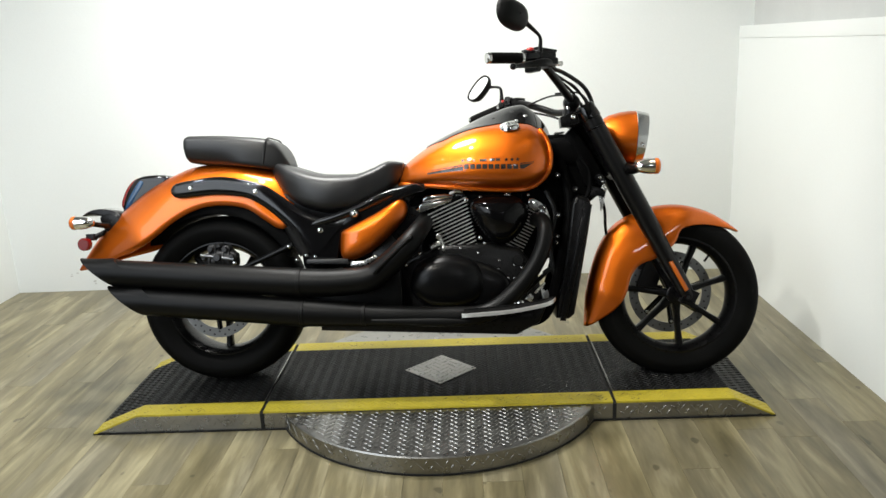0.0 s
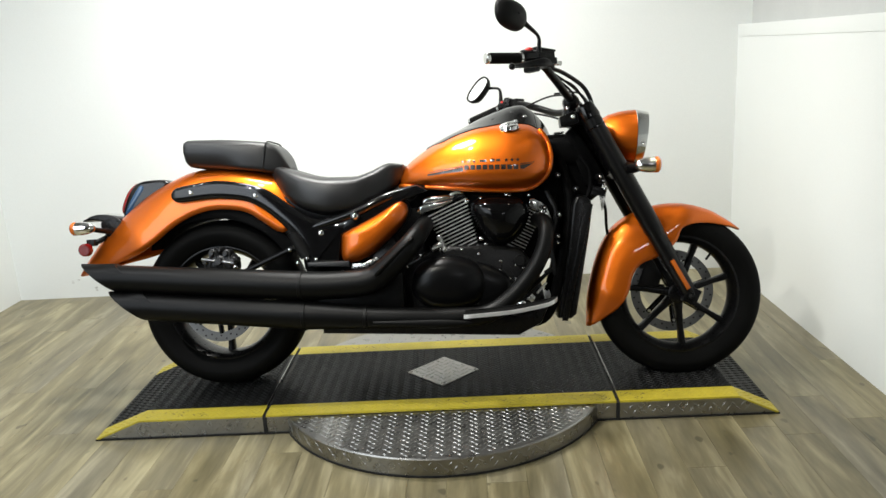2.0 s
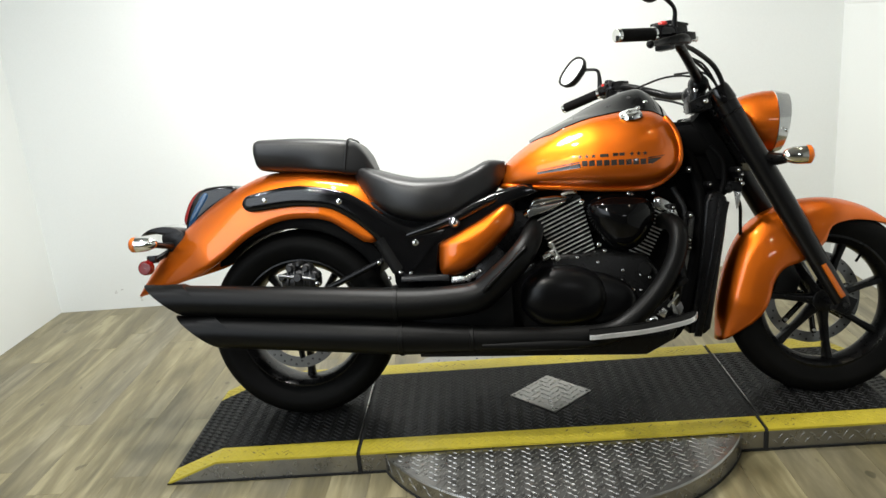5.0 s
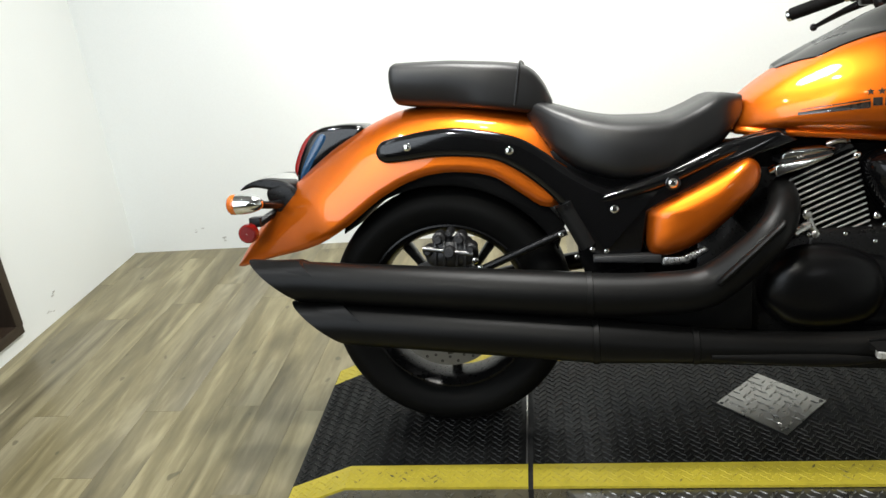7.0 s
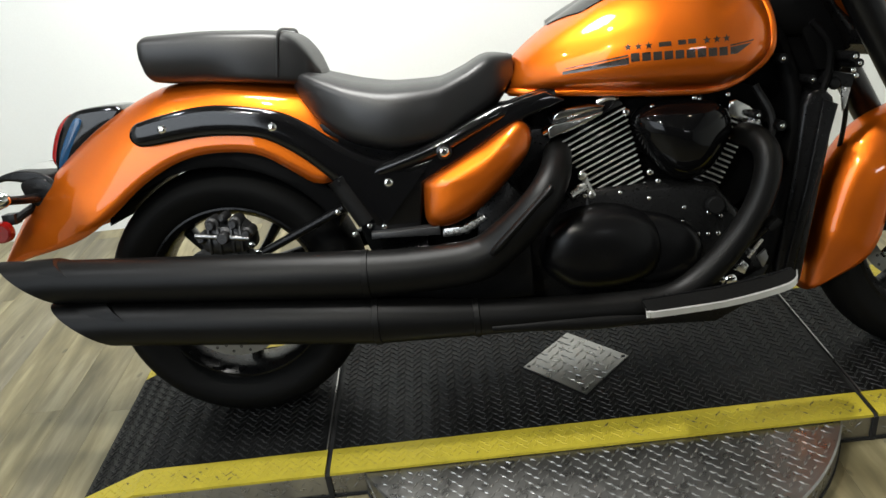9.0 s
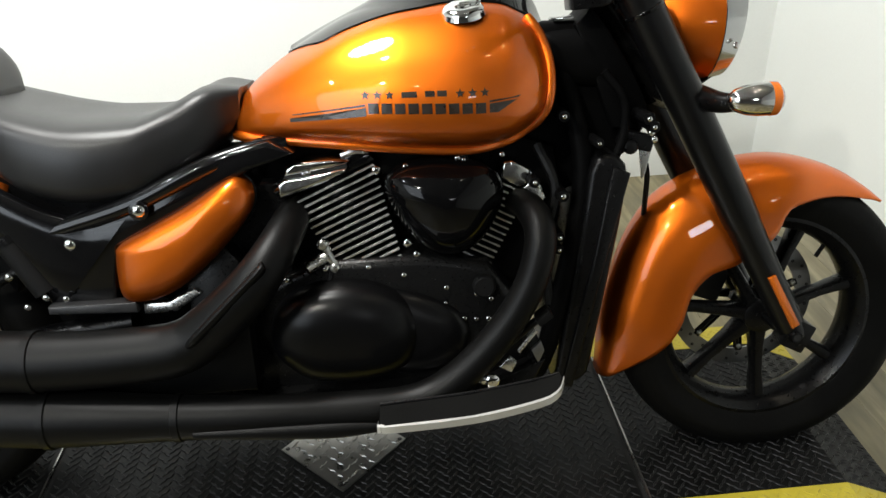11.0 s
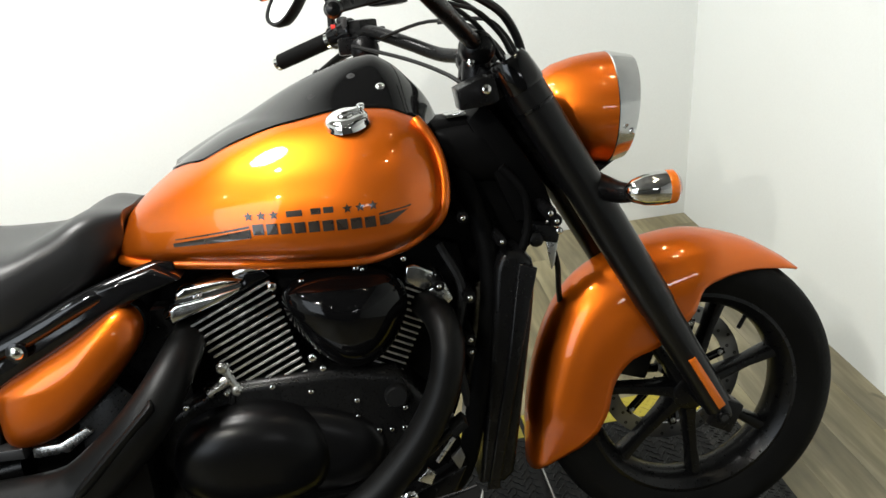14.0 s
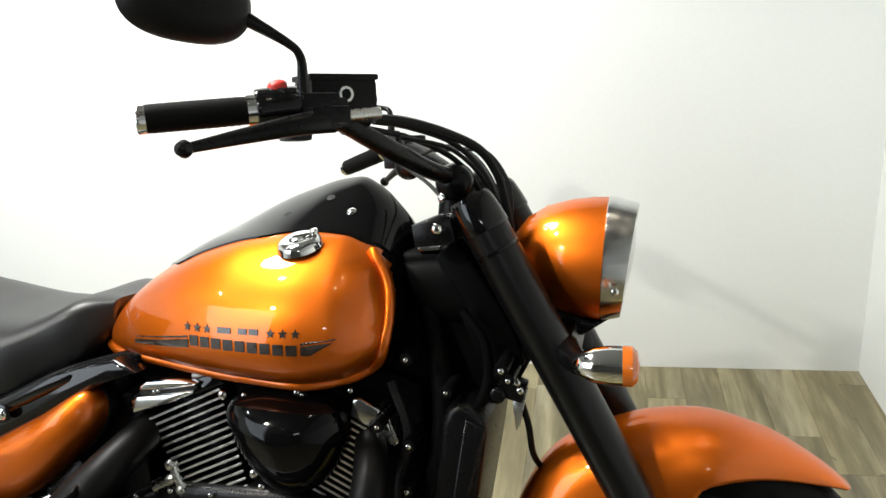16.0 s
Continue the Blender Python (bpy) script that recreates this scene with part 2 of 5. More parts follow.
def curve(points, k=6):
    """A Catmull-Rom line through the points (tuples of any length)."""
    p = np.array(points, float)
    p = np.vstack([2 * p[0] - p[1], p, 2 * p[-1] - p[-2]])
    out = []
    for i in range(1, len(p) - 2):
        for t in np.arange(k) / k:
            a, b, c, d = p[i - 1 : i + 3]
            out.append(0.5 * (2 * b + (c - a) * t + (2 * a - 5 * b + 4 * c - d) * t * t + (3 * b - a - 3 * c + d) * t**3))
    out.append(p[-2])
    return np.array(out)


def spaced(points, n):
    """n points evenly along a line."""
    p = np.array(points, float)
    s = np.r_[0, np.cumsum(np.linalg.norm(np.diff(p, axis=0), axis=1))]
    at = np.linspace(0, s[-1], n)
    return np.stack([np.interp(at, s, p[:, i]) for i in range(p.shape[1])], 1)


def tube(points, radius, n=14, k=5, caps=True, flat=1.0):
    """A round bar through points (x, y, z); radius: one number or one for each point."""
    rad = np.full(len(points), radius, float) if np.isscalar(radius) else np.array(radius, float)
    path = curve(np.c_[np.array(points, float), rad], k) if len(points) > 2 else np.c_[np.array(points, float), rad]
    c = path[:, :3]
    tan = np.gradient(c, axis=0)
    tan /= np.linalg.norm(tan, axis=1)[:, None]
    up = np.array([0, 1.0, 0]) if abs(tan[0][1]) < 0.9 else np.array([1.0, 0, 0])
    rings = []
    for q, t, r in zip(c, tan, path[:, 3]):
        side = np.cross(t, up)
        side /= np.linalg.norm(side)
        up = np.cross(side, t)
        rings.append([q + r * (np.cos(a) * side + np.sin(a) * up * flat) for a in np.linspace(0, 2 * np.pi, n, endpoint=False)])
    return loft(rings, caps)


def revolve(profile, n=48, centre=(0, 0, 0), axis="y", caps=False):
    """A body turned round an axis from (radius, height along the axis)."""
    rings = []
    for r, h in profile:
        ring = []
        for a in np.linspace(0, 2 * np.pi, n, endpoint=False):
            u, v = r * np.cos(a), r * np.sin(a)
            p = {"y": (u, h, v), "z": (u, v, h), "x": (h, u, v)}[axis]
            ring.append(tuple(np.add(p, centre)))
        rings.append(ring)
    return loft(rings, caps)


def inset(poly, d):
    """A polygon drawn in by d."""
    p = np.array(poly, float)
    area = np.sum(p[:, 0] * np.roll(p[:, 1], -1) - np.roll(p[:, 0], -1) * p[:, 1])
    sign = 1 if area > 0 else -1
    e = np.roll(p, -1, 0) - p
    e /= np.linalg.norm(e, axis=1)[:, None] + 1e-12
    nrm = np.stack([-e[:, 1], e[:, 0]], 1) * sign
    v = nrm + np.roll(nrm, 1, 0)
    v /= np.maximum(np.linalg.norm(v, axis=1)[:, None], 0.3)
    return p + v * d


def slab(poly, y0, y1, bevel=0.004, steps=2):
    """A plate with rounded rims: a polygon in x, z between two depths y."""
    rings = []
    lo, hi = min(y0, y1), max(y0, y1)
    for s in range(steps + 1):
        a = s / steps * math.pi / 2
        q = inset(poly, bevel * (1 - math.sin(a)))
        rings.append([(x, lo + bevel * (1 - math.cos(a)), z) for x, z in q])
    for s in range(steps + 1):
        a = s / steps * math.pi / 2
        q = inset(poly, bevel * (1 - math.cos(a)))
        rings.append([(x, hi - bevel * (1 - math.sin(a)), z) for x, z in q])
    return loft(rings)


def cushion(poly, y_base, edge, crown, soft, steps=12, rounds=10):
    """A cover over a polygon in x, z that swells towards -y: a rounded rim of a given softness, then a low crown."""
    p = np.array(poly, float)
    c = p.mean(0)
    n = len(p)
    ks = [1 - (s / steps) ** 1.25 for s in range(steps)]
    pts = np.array([c + (p - c) * k for k in ks])
    a, b = p, np.roll(p, -1, 0)
    ab = b - a

    def gap(q):
        u = np.clip(((q - a) * ab).sum(1) / (ab * ab).sum(1), 0, 1)
        return float(np.min(np.linalg.norm(a + ab * u[:, None] - q, axis=1)))

    d = np.array([[gap(q) for q in ring] for ring in pts])
    d[0] = 0
    tip = gap(c)
    rise = lambda v: edge * np.sqrt(1 - (1 - np.minimum(v / soft, 1)) ** 2) + crown * (1 - (1 - v / max(tip, d.max())) ** 2)
    h = rise(d)
    h_tip = float(rise(np.array(tip)))
    for _ in range(rounds):
        up = np.vstack([h[1:], np.full((1, n), h_tip)])
        down = np.vstack([h[:1], h[:-1]])
        new_h = 0.5 * h + 0.125 * (up + down + np.roll(h, 1, 1) + np.roll(h, -1, 1))
        new_h[0] = 0
        new_h[1] = h[1]
        h, h_tip = new_h, float(h[-1].mean())
    rings = [[(x, y_base + 0.02, z) for x, z in p]] + [[(q[0], y_base - v, q[1]) for q, v in zip(ring, row)] for ring, row in zip(pts, h)]
    verts, faces = loft(rings, caps=False)
    last = (len(rings) - 1) * n
    verts.append((c[0], y_base - h_tip, c[1]))
    faces += [(last + i, last + (i + 1) % n, len(verts) - 1) for i in range(n)]
    return verts, faces


def domed(poly, y_base, bulge, power=2.2, steps=14, shift=(0, 0)):
    """An evenly swelling cover over a rounded outline in x, z, towards -y."""
    p = np.array(poly, float)
    c = p.mean(0) + shift
    rings = [[(x, y_base + 0.02, z) for x, z in p]]
    for s in range(steps):
        k = math.cos(s / steps * math.pi / 2)
        h = bulge * (1 - k ** power) ** (1 / power)
        rings.append([(x, y_base - h, z) for x, z in c + (p - c) * k])
    verts, faces = loft(rings, caps=False)
    last, n = (len(rings) - 1) * len(p), len(p)
    verts.append((c[0], y_base - bulge, c[1]))
    faces += [(last + i, last + (i + 1) % n, len(verts) - 1) for i in range(n)]
    return verts, faces


def outline(points, n=60):
    """An even closed line through corner points of a rounded shape."""
    return spaced(curve(list(points[-2:]) + list(points) + list(points[:2]), 6)[12:-6], n + 1)[:-1]


def block(cx, cy, cz, sx, sy, sz, bevel=0.003, turn=None):
    """A box with rounded edges round its middle, turned about it by degrees (x, y, z)."""
    bm = bmesh.new()
    bmesh.ops.create_cube(bm, size=1)
    bmesh.ops.scale(bm, vec=(sx, sy, sz), verts=bm.verts)
    if bevel:
        bmesh.ops.bevel(bm, geom=list(bm.edges), offset=bevel, segments=2, profile=0.7, affect="EDGES")
    if turn:
        bmesh.ops.rotate(bm, cent=(0, 0, 0), matrix=Euler([radians(a) for a in turn]).to_matrix(), verts=bm.verts)
    bm.verts.index_update()
    out = [(v.co.x + cx, v.co.y + cy, v.co.z + cz) for v in bm.verts], [tuple(v.index for v in f.verts) for f in bm.faces]
    bm.free()
    return out


def dome(c, r, direction=(0, -1, 0), height=0.6, n=12):
    """A bolt head: a low rounded button that looks along a direction."""
    rings = [(r, 0), (r, r * height * 0.5), (r * 0.8, r * height * 0.85), (r * 0.4, r * height), (0.001, r * height)]
    v, f = revolve(rings, n, axis="z")
    q = Vector(direction).to_track_quat("Z", "Y").to_matrix().to_4x4()
    return moved((v, f), Matrix.Translation(c) @ q)


def make(name, shape, material, parent=None, label="", smooth=True, sharp=40):
    mesh = bpy.data.meshes.new(name)
    mesh.from_pydata([tuple(map(float, p)) for p in shape[0]], [], shape[1])
    mesh.materials.append(material)
    bm = bmesh.new()
    bm.from_mesh(mesh)
    bmesh.ops.recalc_face_normals(bm, faces=bm.faces)
    bm.to_mesh(mesh)
    bm.free()
    if smooth:
        mesh.shade_smooth()
        mesh.set_sharp_from_angle(angle=radians(sharp))
    ob = new(name, mesh)
    if parent:
        ob.parent = parent
    if label:
        ob["label"] = label
    return ob


def part(name, shape, material, parent, label="", **kw):
    return make(name, shape, material, parent, label, **kw)


# ---- the room ----
LEFT, RIGHT, BACK, FRONT, TOP, LEDGE = -2.5, 1.565, 1.43, -4.6, 2.75, 1.25


def wall(name, x0, x1, y0, y1, z0, z1, material, label):
    return tagged(make(name, block((x0 + x1) / 2, (y0 + y1) / 2, (z0 + z1) / 2, x1 - x0, y1 - y0, z1 - z0, 0), material, smooth=False), label, "wall", kind="structure")


wall("wall_back", LEFT - 0.12, RIGHT + 0.5, BACK, BACK + 0.12, 0, TOP, M_WALL, "plain white painted wall behind the motorcycle")
wall("wall_left", LEFT - 0.12, LEFT, 0.56, BACK, 0, TOP, M_WALL, "white painted side wall with small scuffs")
wall("wall_left_above", LEFT - 0.12, LEFT, FRONT, 0.56, 1.35, TOP, M_WALL, "white painted side wall above the dark frame")
wall("wall_left_front", LEFT - 0.12, LEFT, FRONT, -0.85, 0, 1.35, M_WALL, "white painted side wall nearer the entrance")
wall("wall_left_foot", LEFT - 0.12, LEFT, -0.85, 0.56, 0, 0.06, M_WALL, "low white wall strip below the dark frame")
wall("wall_right", RIGHT, RIGHT + 0.12, FRONT, BACK, 0, LEDGE, M_WALL, "white painted side wall below a ledge")
wall("wall_right_recess", RIGHT + 0.07, RIGHT + 0.12, FRONT, BACK, LEDGE + 0.0622, TOP, M_RECESS, "wall set back above the ledge, shade put into its grey")
# the front wall is added unseen, dark to keep fill and reflections low
wall("wall_front", LEFT - 0.12, RIGHT + 0.5, FRONT - 0.12, FRONT, 0, TOP, M_DARK, "unseen dark wall standing in for the dim shop")
tagged(make("ceiling", block((LEFT + RIGHT) / 2 + 0.19, (BACK + FRONT) / 2, TOP + 0.05, RIGHT - LEFT + 0.62, BACK - FRONT + 0.24, 0.1, 0), M_CEIL, smooth=False), "flat grey ceiling, darkened to dim reflections", "ceiling", kind="structure")
tagged(make("trim", block(RIGHT + 0.265, (FRONT + BACK) / 2, LEDGE + 0.0312, 0.538, BACK - FRONT - 0.004, 0.062, 0.004), M_WALL), "white ledge board along the side wall", "trim", kind="structure")

floor = tagged(make("floor", block((LEFT + RIGHT) / 2 + 0.19, (BACK + FRONT) / 2, -0.055, RIGHT - LEFT + 0.9, BACK - FRONT + 0.3, 0.1, 0), M_GAPSHADE, smooth=False), "grey-brown wood-look vinyl plank floor", "floor", kind="structure")

dark = tagged(new("window_1"), "dark framed opening low in the side wall", "window", kind="structure")
dark.location = (LEFT - 0.03, -0.145, 0.06)
part("window_frame", joined(block(0, 0, 0.02, 0.09, 1.41, 0.04, 0.004), block(0, 0.69, 0.66, 0.09, 0.04, 1.26, 0.004), block(0, -0.69, 0.66, 0.09, 0.04, 1.26, 0.004), block(0, 0, 1.27, 0.09, 1.41, 0.04, 0.004)), node_mat("dark_brown_frame", (0.03, 0.02, 0.013), 0.4, vary=0.3), dark)
part("pane", block(-0.03, 0, 0.66, 0.006, 1.33, 1.24, 0), node_mat("dark_pane", (0.02, 0.025, 0.03), 0.08, vary=0.1), dark)

# scuffs low on the walls
rng = random.Random(4)
for sx, sy, sz, w in ((-2.16, BACK - 0.003, 0.10, 0.05), (-2.05, BACK - 0.003, 0.05, 0.02), (LEFT + 0.003, 0.78, 0.11, 0.03), (LEFT + 0.003, 0.74, 0.05, 0.04)):
    bits = []
    for _ in range(5):
        dx, dz, r = rng.uniform(-w, w) / 2, rng.uniform(-0.012, 0.012), rng.uniform(0.002, 0.006)
        if sy > 1.2:
            bits.append(block(sx + dx, sy + 0.0015, sz + dz, 2.5 * r, 0.0012, r, 0))
        else:
            bits.append(block(sx - 0.0015, sy + dx, sz + dz, 0.0012, 2.5 * r, r, 0))
    tagged(make("wall_scuff", joined(*bits), node_mat("scuff_grey", (0.52, 0.52, 0.50), 0.7)), "faint grey scuff mark on the white wall", "scuff", kind="structure")

# ---- the display platform ----
H = 0.07
IN, OUT, S0, S1 = 0.235, 0.315, -0.63, 0.60
XL0, XL1, XR0, XR1 = -1.238, -1.075, 1.012, 1.150


def lugs(x0, x1, y0, y1, inside, z, pitch=0.0215, long=0.0122, wide=0.0036, high=0.0024, slope=None):
    """Raised lozenges of tread plate, alternately crossed."""
    verts, faces = [], []
    row = 0
    y = y0 + pitch / 2
    while y < y1:
        x = x0 + (pitch / 2 if row % 2 else 0)
        col = 0
        while x < x1:
            if inside(x, y):
                a = radians(33 if (row + col) % 2 else -57) + math.pi / 9
                ca, sa = math.cos(a), math.sin(a)
                k = len(verts)
                zz = z + (slope(x, y) if slope else 0)
                for (u, v), h in zip([(long, 0), (0, wide), (-long, 0), (0, -wide)] + [(long * 0.55, 0), (0, wide * 0.45), (-long * 0.55, 0), (0, -wide * 0.45)], [0] * 4 + [high] * 4):
                    verts.append((x + u * ca - v * sa, y + u * sa + v * ca, zz + h))
                for i in range(4):
                    j = (i + 1) % 4
                    faces.append((k + i, k + j, k + 4 + j, k + 4 + i))
                faces.append((k + 4, k + 5, k + 6, k + 7))
            x += pitch
            col += 1
        y += pitch / 2 * 1.02
        row += 1
    return verts, faces


def prism(profile, y0, y1):
    """A polygon in x, z drawn along y."""
    return loft([[(x, y0, z) for x, z in profile], [(x, y1, z) for x, z in profile]])


def stripe(x0, z0, x1, z1, x2, z2, side, t=0.0025):
    """The yellow band along one rim; it follows the ramp down to its tip."""
    a, b = side * IN, side * OUT
    rows = [(x0, z0), (x1, z1), (x2, z2)]
    up = [[(x, a, z + t), (x, b, z + t), (x, b + side * 0.001, z - 0.004), (x, a, z - 0.001)] for x, z in rows]
    return loft(up)


tilt_l = lambda x, y: min(0, (x - XL1) / (XL1 - XL0) * (H - 0.006))
tilt_r = lambda x, y: min(0, (XR0 - x) / (XR1 - XR0) * (H - 0.006))
diamond = lambda x, y: abs(x + 0.008) + abs(y) < 0.142
g = 0.006


def deck(name, outline, x0, x1, slope, rim, label):
    ob = tagged(new(name), label, "platform", group="display platform sections")
    part("plate", prism(outline, -OUT + 0.003, OUT - 0.003), M_PLATE, ob, "bright tread plate sides", smooth=False)
    low = [p[0] for p in outline]
    # thin dark strip along the bottom, drawn as the section's contact shadow
    part("foot", block((min(low) + max(low)) / 2, 0, 0.003, max(low) - min(low) + 0.004, 2 * OUT + 0.002, 0.006, 0), M_GAPSHADE, ob, "dark base strip drawn as the contact shadow", smooth=False)
    top = [(x, z + 0.0015) for x, z in rim]
    part("mat", loft([[(x, -IN, z) for x, z in top + [(top[-1][0], top[-1][1] - 0.004), (top[0][0], top[0][1] - 0.004)]], [(x, IN, z) for x, z in top + [(top[-1][0], top[-1][1] - 0.004), (top[0][0], top[0][1] - 0.004)]]]), M_DECK, ob, "worn black tread surface", smooth=False)
    for side in (-1, 1):
        if len(rim) == 3:
            part("stripe", stripe(*rim[0], *rim[1], *rim[2], side), M_YELLOW, ob, "yellow painted edge stripe", smooth=False)
        else:
            mid = ((rim[0][0] + rim[1][0]) / 2, H)
            part("stripe", stripe(*rim[0], *mid, *rim[1], side), M_YELLOW, ob, "yellow painted edge stripe", smooth=False)
    tread = lugs(x0 + 0.012, x1 - 0.012, -IN, IN, lambda x, y: not diamond(x, y), H + 0.0012, slope=slope)
    tagged(part("tread", tread, M_LUG, ob, "raised black lugs", smooth=False), kind="stuff")
    band = joined(*(lugs(x0 + 0.015, x1 - 0.015, *sorted((s * (IN + 0.008), s * (OUT - 0.008))), lambda x, y: True, H + 0.0022, high=0.001, slope=slope) for s in (-1, 1)))
    tagged(part("stripe_tread", band, M_YELLOWLUG, ob, "raised yellow lugs", smooth=False), kind="stuff")
    for s in (-1, 1):
        v, f = lugs(x0 + 0.02, x1 - 0.02, 0.012, H - 0.01, lambda x, y: y < H - 0.012 + slope(x, 0), 0, pitch=0.032, long=0.012, wide=0.0030, high=0.0014)
        v = [(x, s * (OUT - 0.003 + z), y) for x, y, z in v]
        tagged(part("side_tread", (v, f), M_PLATELUG, ob, smooth=False), kind="stuff")
    return ob


flat = lambda x, y: 0.0
deck("platform_ramp", [(S0 - g, 0), (S0 - g, H), (XL1, H), (XL0, 0.004), (XL0, 0)], XL0, S0 - g, tilt_l, [(S0 - g, H), (XL1, H), (XL0, 0.005)], "black tread-plate ramp with yellow edges behind the rear wheel")
mid_deck = deck("platform", [(S0 + g, 0), (S0 + g, H), (S1 - g, H), (S1 - g, 0)], S0 + g, S1 - g, flat, [(S0 + g, H), (S1 - g, H)], "black tread-plate platform with yellow edges under the motorcycle")
deck("platform_ramp", [(S1 + g, 0), (S1 + g, H), (XR0, H), (XR1, 0.004), (XR1, 0)], S1 + g, XR1, tilt_r, [(S1 + g, H), (XR0, H), (XR1, 0.005)], "black tread-plate ramp with yellow edges at the front wheel")
q = [(-0.146, 0), (-0.008, -0.136), (0.128, 0), (-0.008, 0.136)]
part("diamond_plate", loft([[(x, y, H + 0.001) for x, y in q], [(x, y, H + 0.005) for x, y in q]]), M_PLATE, mid_deck, "bright diamond-shaped tread plate", smooth=False)
tagged(part("diamond_tread", lugs(-0.15, 0.14, -0.14, 0.14, lambda x, y: abs(x + 0.008) + abs(y) < 0.126, H + 0.0048, pitch=0.033, long=0.0135, wide=0.004), M_PLATELUG, mid_deck, smooth=False), kind="stuff")
for x in (-0.132, 0.114):
    part("screw", dome((x, 0, H + 0.0045), 0.005, (0, 0, 1), 0.4), M_DULL, mid_deck)
for x in (S0, S1):
    part("gap", block(x, 0, H / 2 - 0.002, 2 * g, 2 * OUT + 0.004, H - 0.004, 0), M_GAPSHADE, mid_deck, "dark seam between sections", smooth=False)

for x in (S0 - g - 0.0025, S1 + g + 0.0025):
    part("edge_strip", block(x, 0, H - 0.002, 0.004, 2 * IN, 0.009, 0.001), M_PLATE, mid_deck, "bare metal edge beside the seam")

DISC_R, DISC_Y = 0.608, -0.03
disc = tagged(new("turntable"), "round bright tread-plate turntable under the platform", "turntable")
part("top", revolve([(0.001, H - 0.007), (DISC_R - 0.004, H - 0.007), (DISC_R, H - 0.011), (DISC_R, 0.006)], 128, (-0.01, DISC_Y, 0), "z"), M_PLATE, disc, sharp=30)
# black ring at floor level, drawn as the shadow line under the rim
part("shade_ring", revolve([(DISC_R + 0.003, 0.0), (DISC_R + 0.003, 0.005), (DISC_R - 0.004, 0.007)], 96, (-0.01, DISC_Y, 0), "z"), M_GAPSHADE, disc)
on_disc = lambda x, y: math.hypot(x + 0.01, y - DISC_Y) < DISC_R - 0.016 and abs(y) > OUT + 0.012
tagged(part("tread", lugs(-0.72, 0.72, -0.65, -OUT, on_disc, H - 0.0072, pitch=0.0275, long=0.0115, wide=0.0036), M_PLATELUG, disc, "raised bright lugs", smooth=False), kind="stuff")
v, f = lugs(-2.6, -0.5, 0.012, H - 0.014, lambda x, y: True, 0, pitch=0.032, long=0.012, wide=0.0030, high=0.0014)
v = [(-0.01 + (DISC_R + z) * math.cos(x / DISC_R), DISC_Y + (DISC_R + z) * math.sin(x / DISC_R), y) for x, y, z in v]
tagged(part("rim_tread", (v, f), M_PLATELUG, disc, smooth=False), kind="stuff")

# ---- the motorcycle, in its own upright frame: x ahead, y to its left, z up ----
bike = tagged(new("motorcycle"), "orange and black cruiser motorcycle leaning on its stand on the platform", "motorcycle")
bike.matrix_world = Matrix.Translation((-0.82, -0.02, H + 0.004)) @ pose(0, 0, 0, 0, 0, -1.5) @ pose(0, 0, 0, -11.5) @ Matrix.Translation((0.82, 0, 0))


def bolt(parent, *spots, r=0.008, material=None, direction=(0, -1, 0)):
    for c in spots:
        part("bolt", dome(c, r, direction), material or M_CHROME, parent, "bright bolt")


# wheels
def tyre(r, bead, half):
    w = half
    prof = [(bead - 0.004, -w * 0.62), (bead + 0.01, -w * 0.80), (bead + (r - bead) * 0.45, -w), (r - 0.028, -w * 0.93), (r - 0.011, -w * 0.72), (r - 0.003, -w * 0.4), (r, 0)]
    prof += [(a, -h) for a, h in prof[-2::-1]]
    fine = curve(prof, 4)
    return [(float(a), float(h)) for a, h in fine]


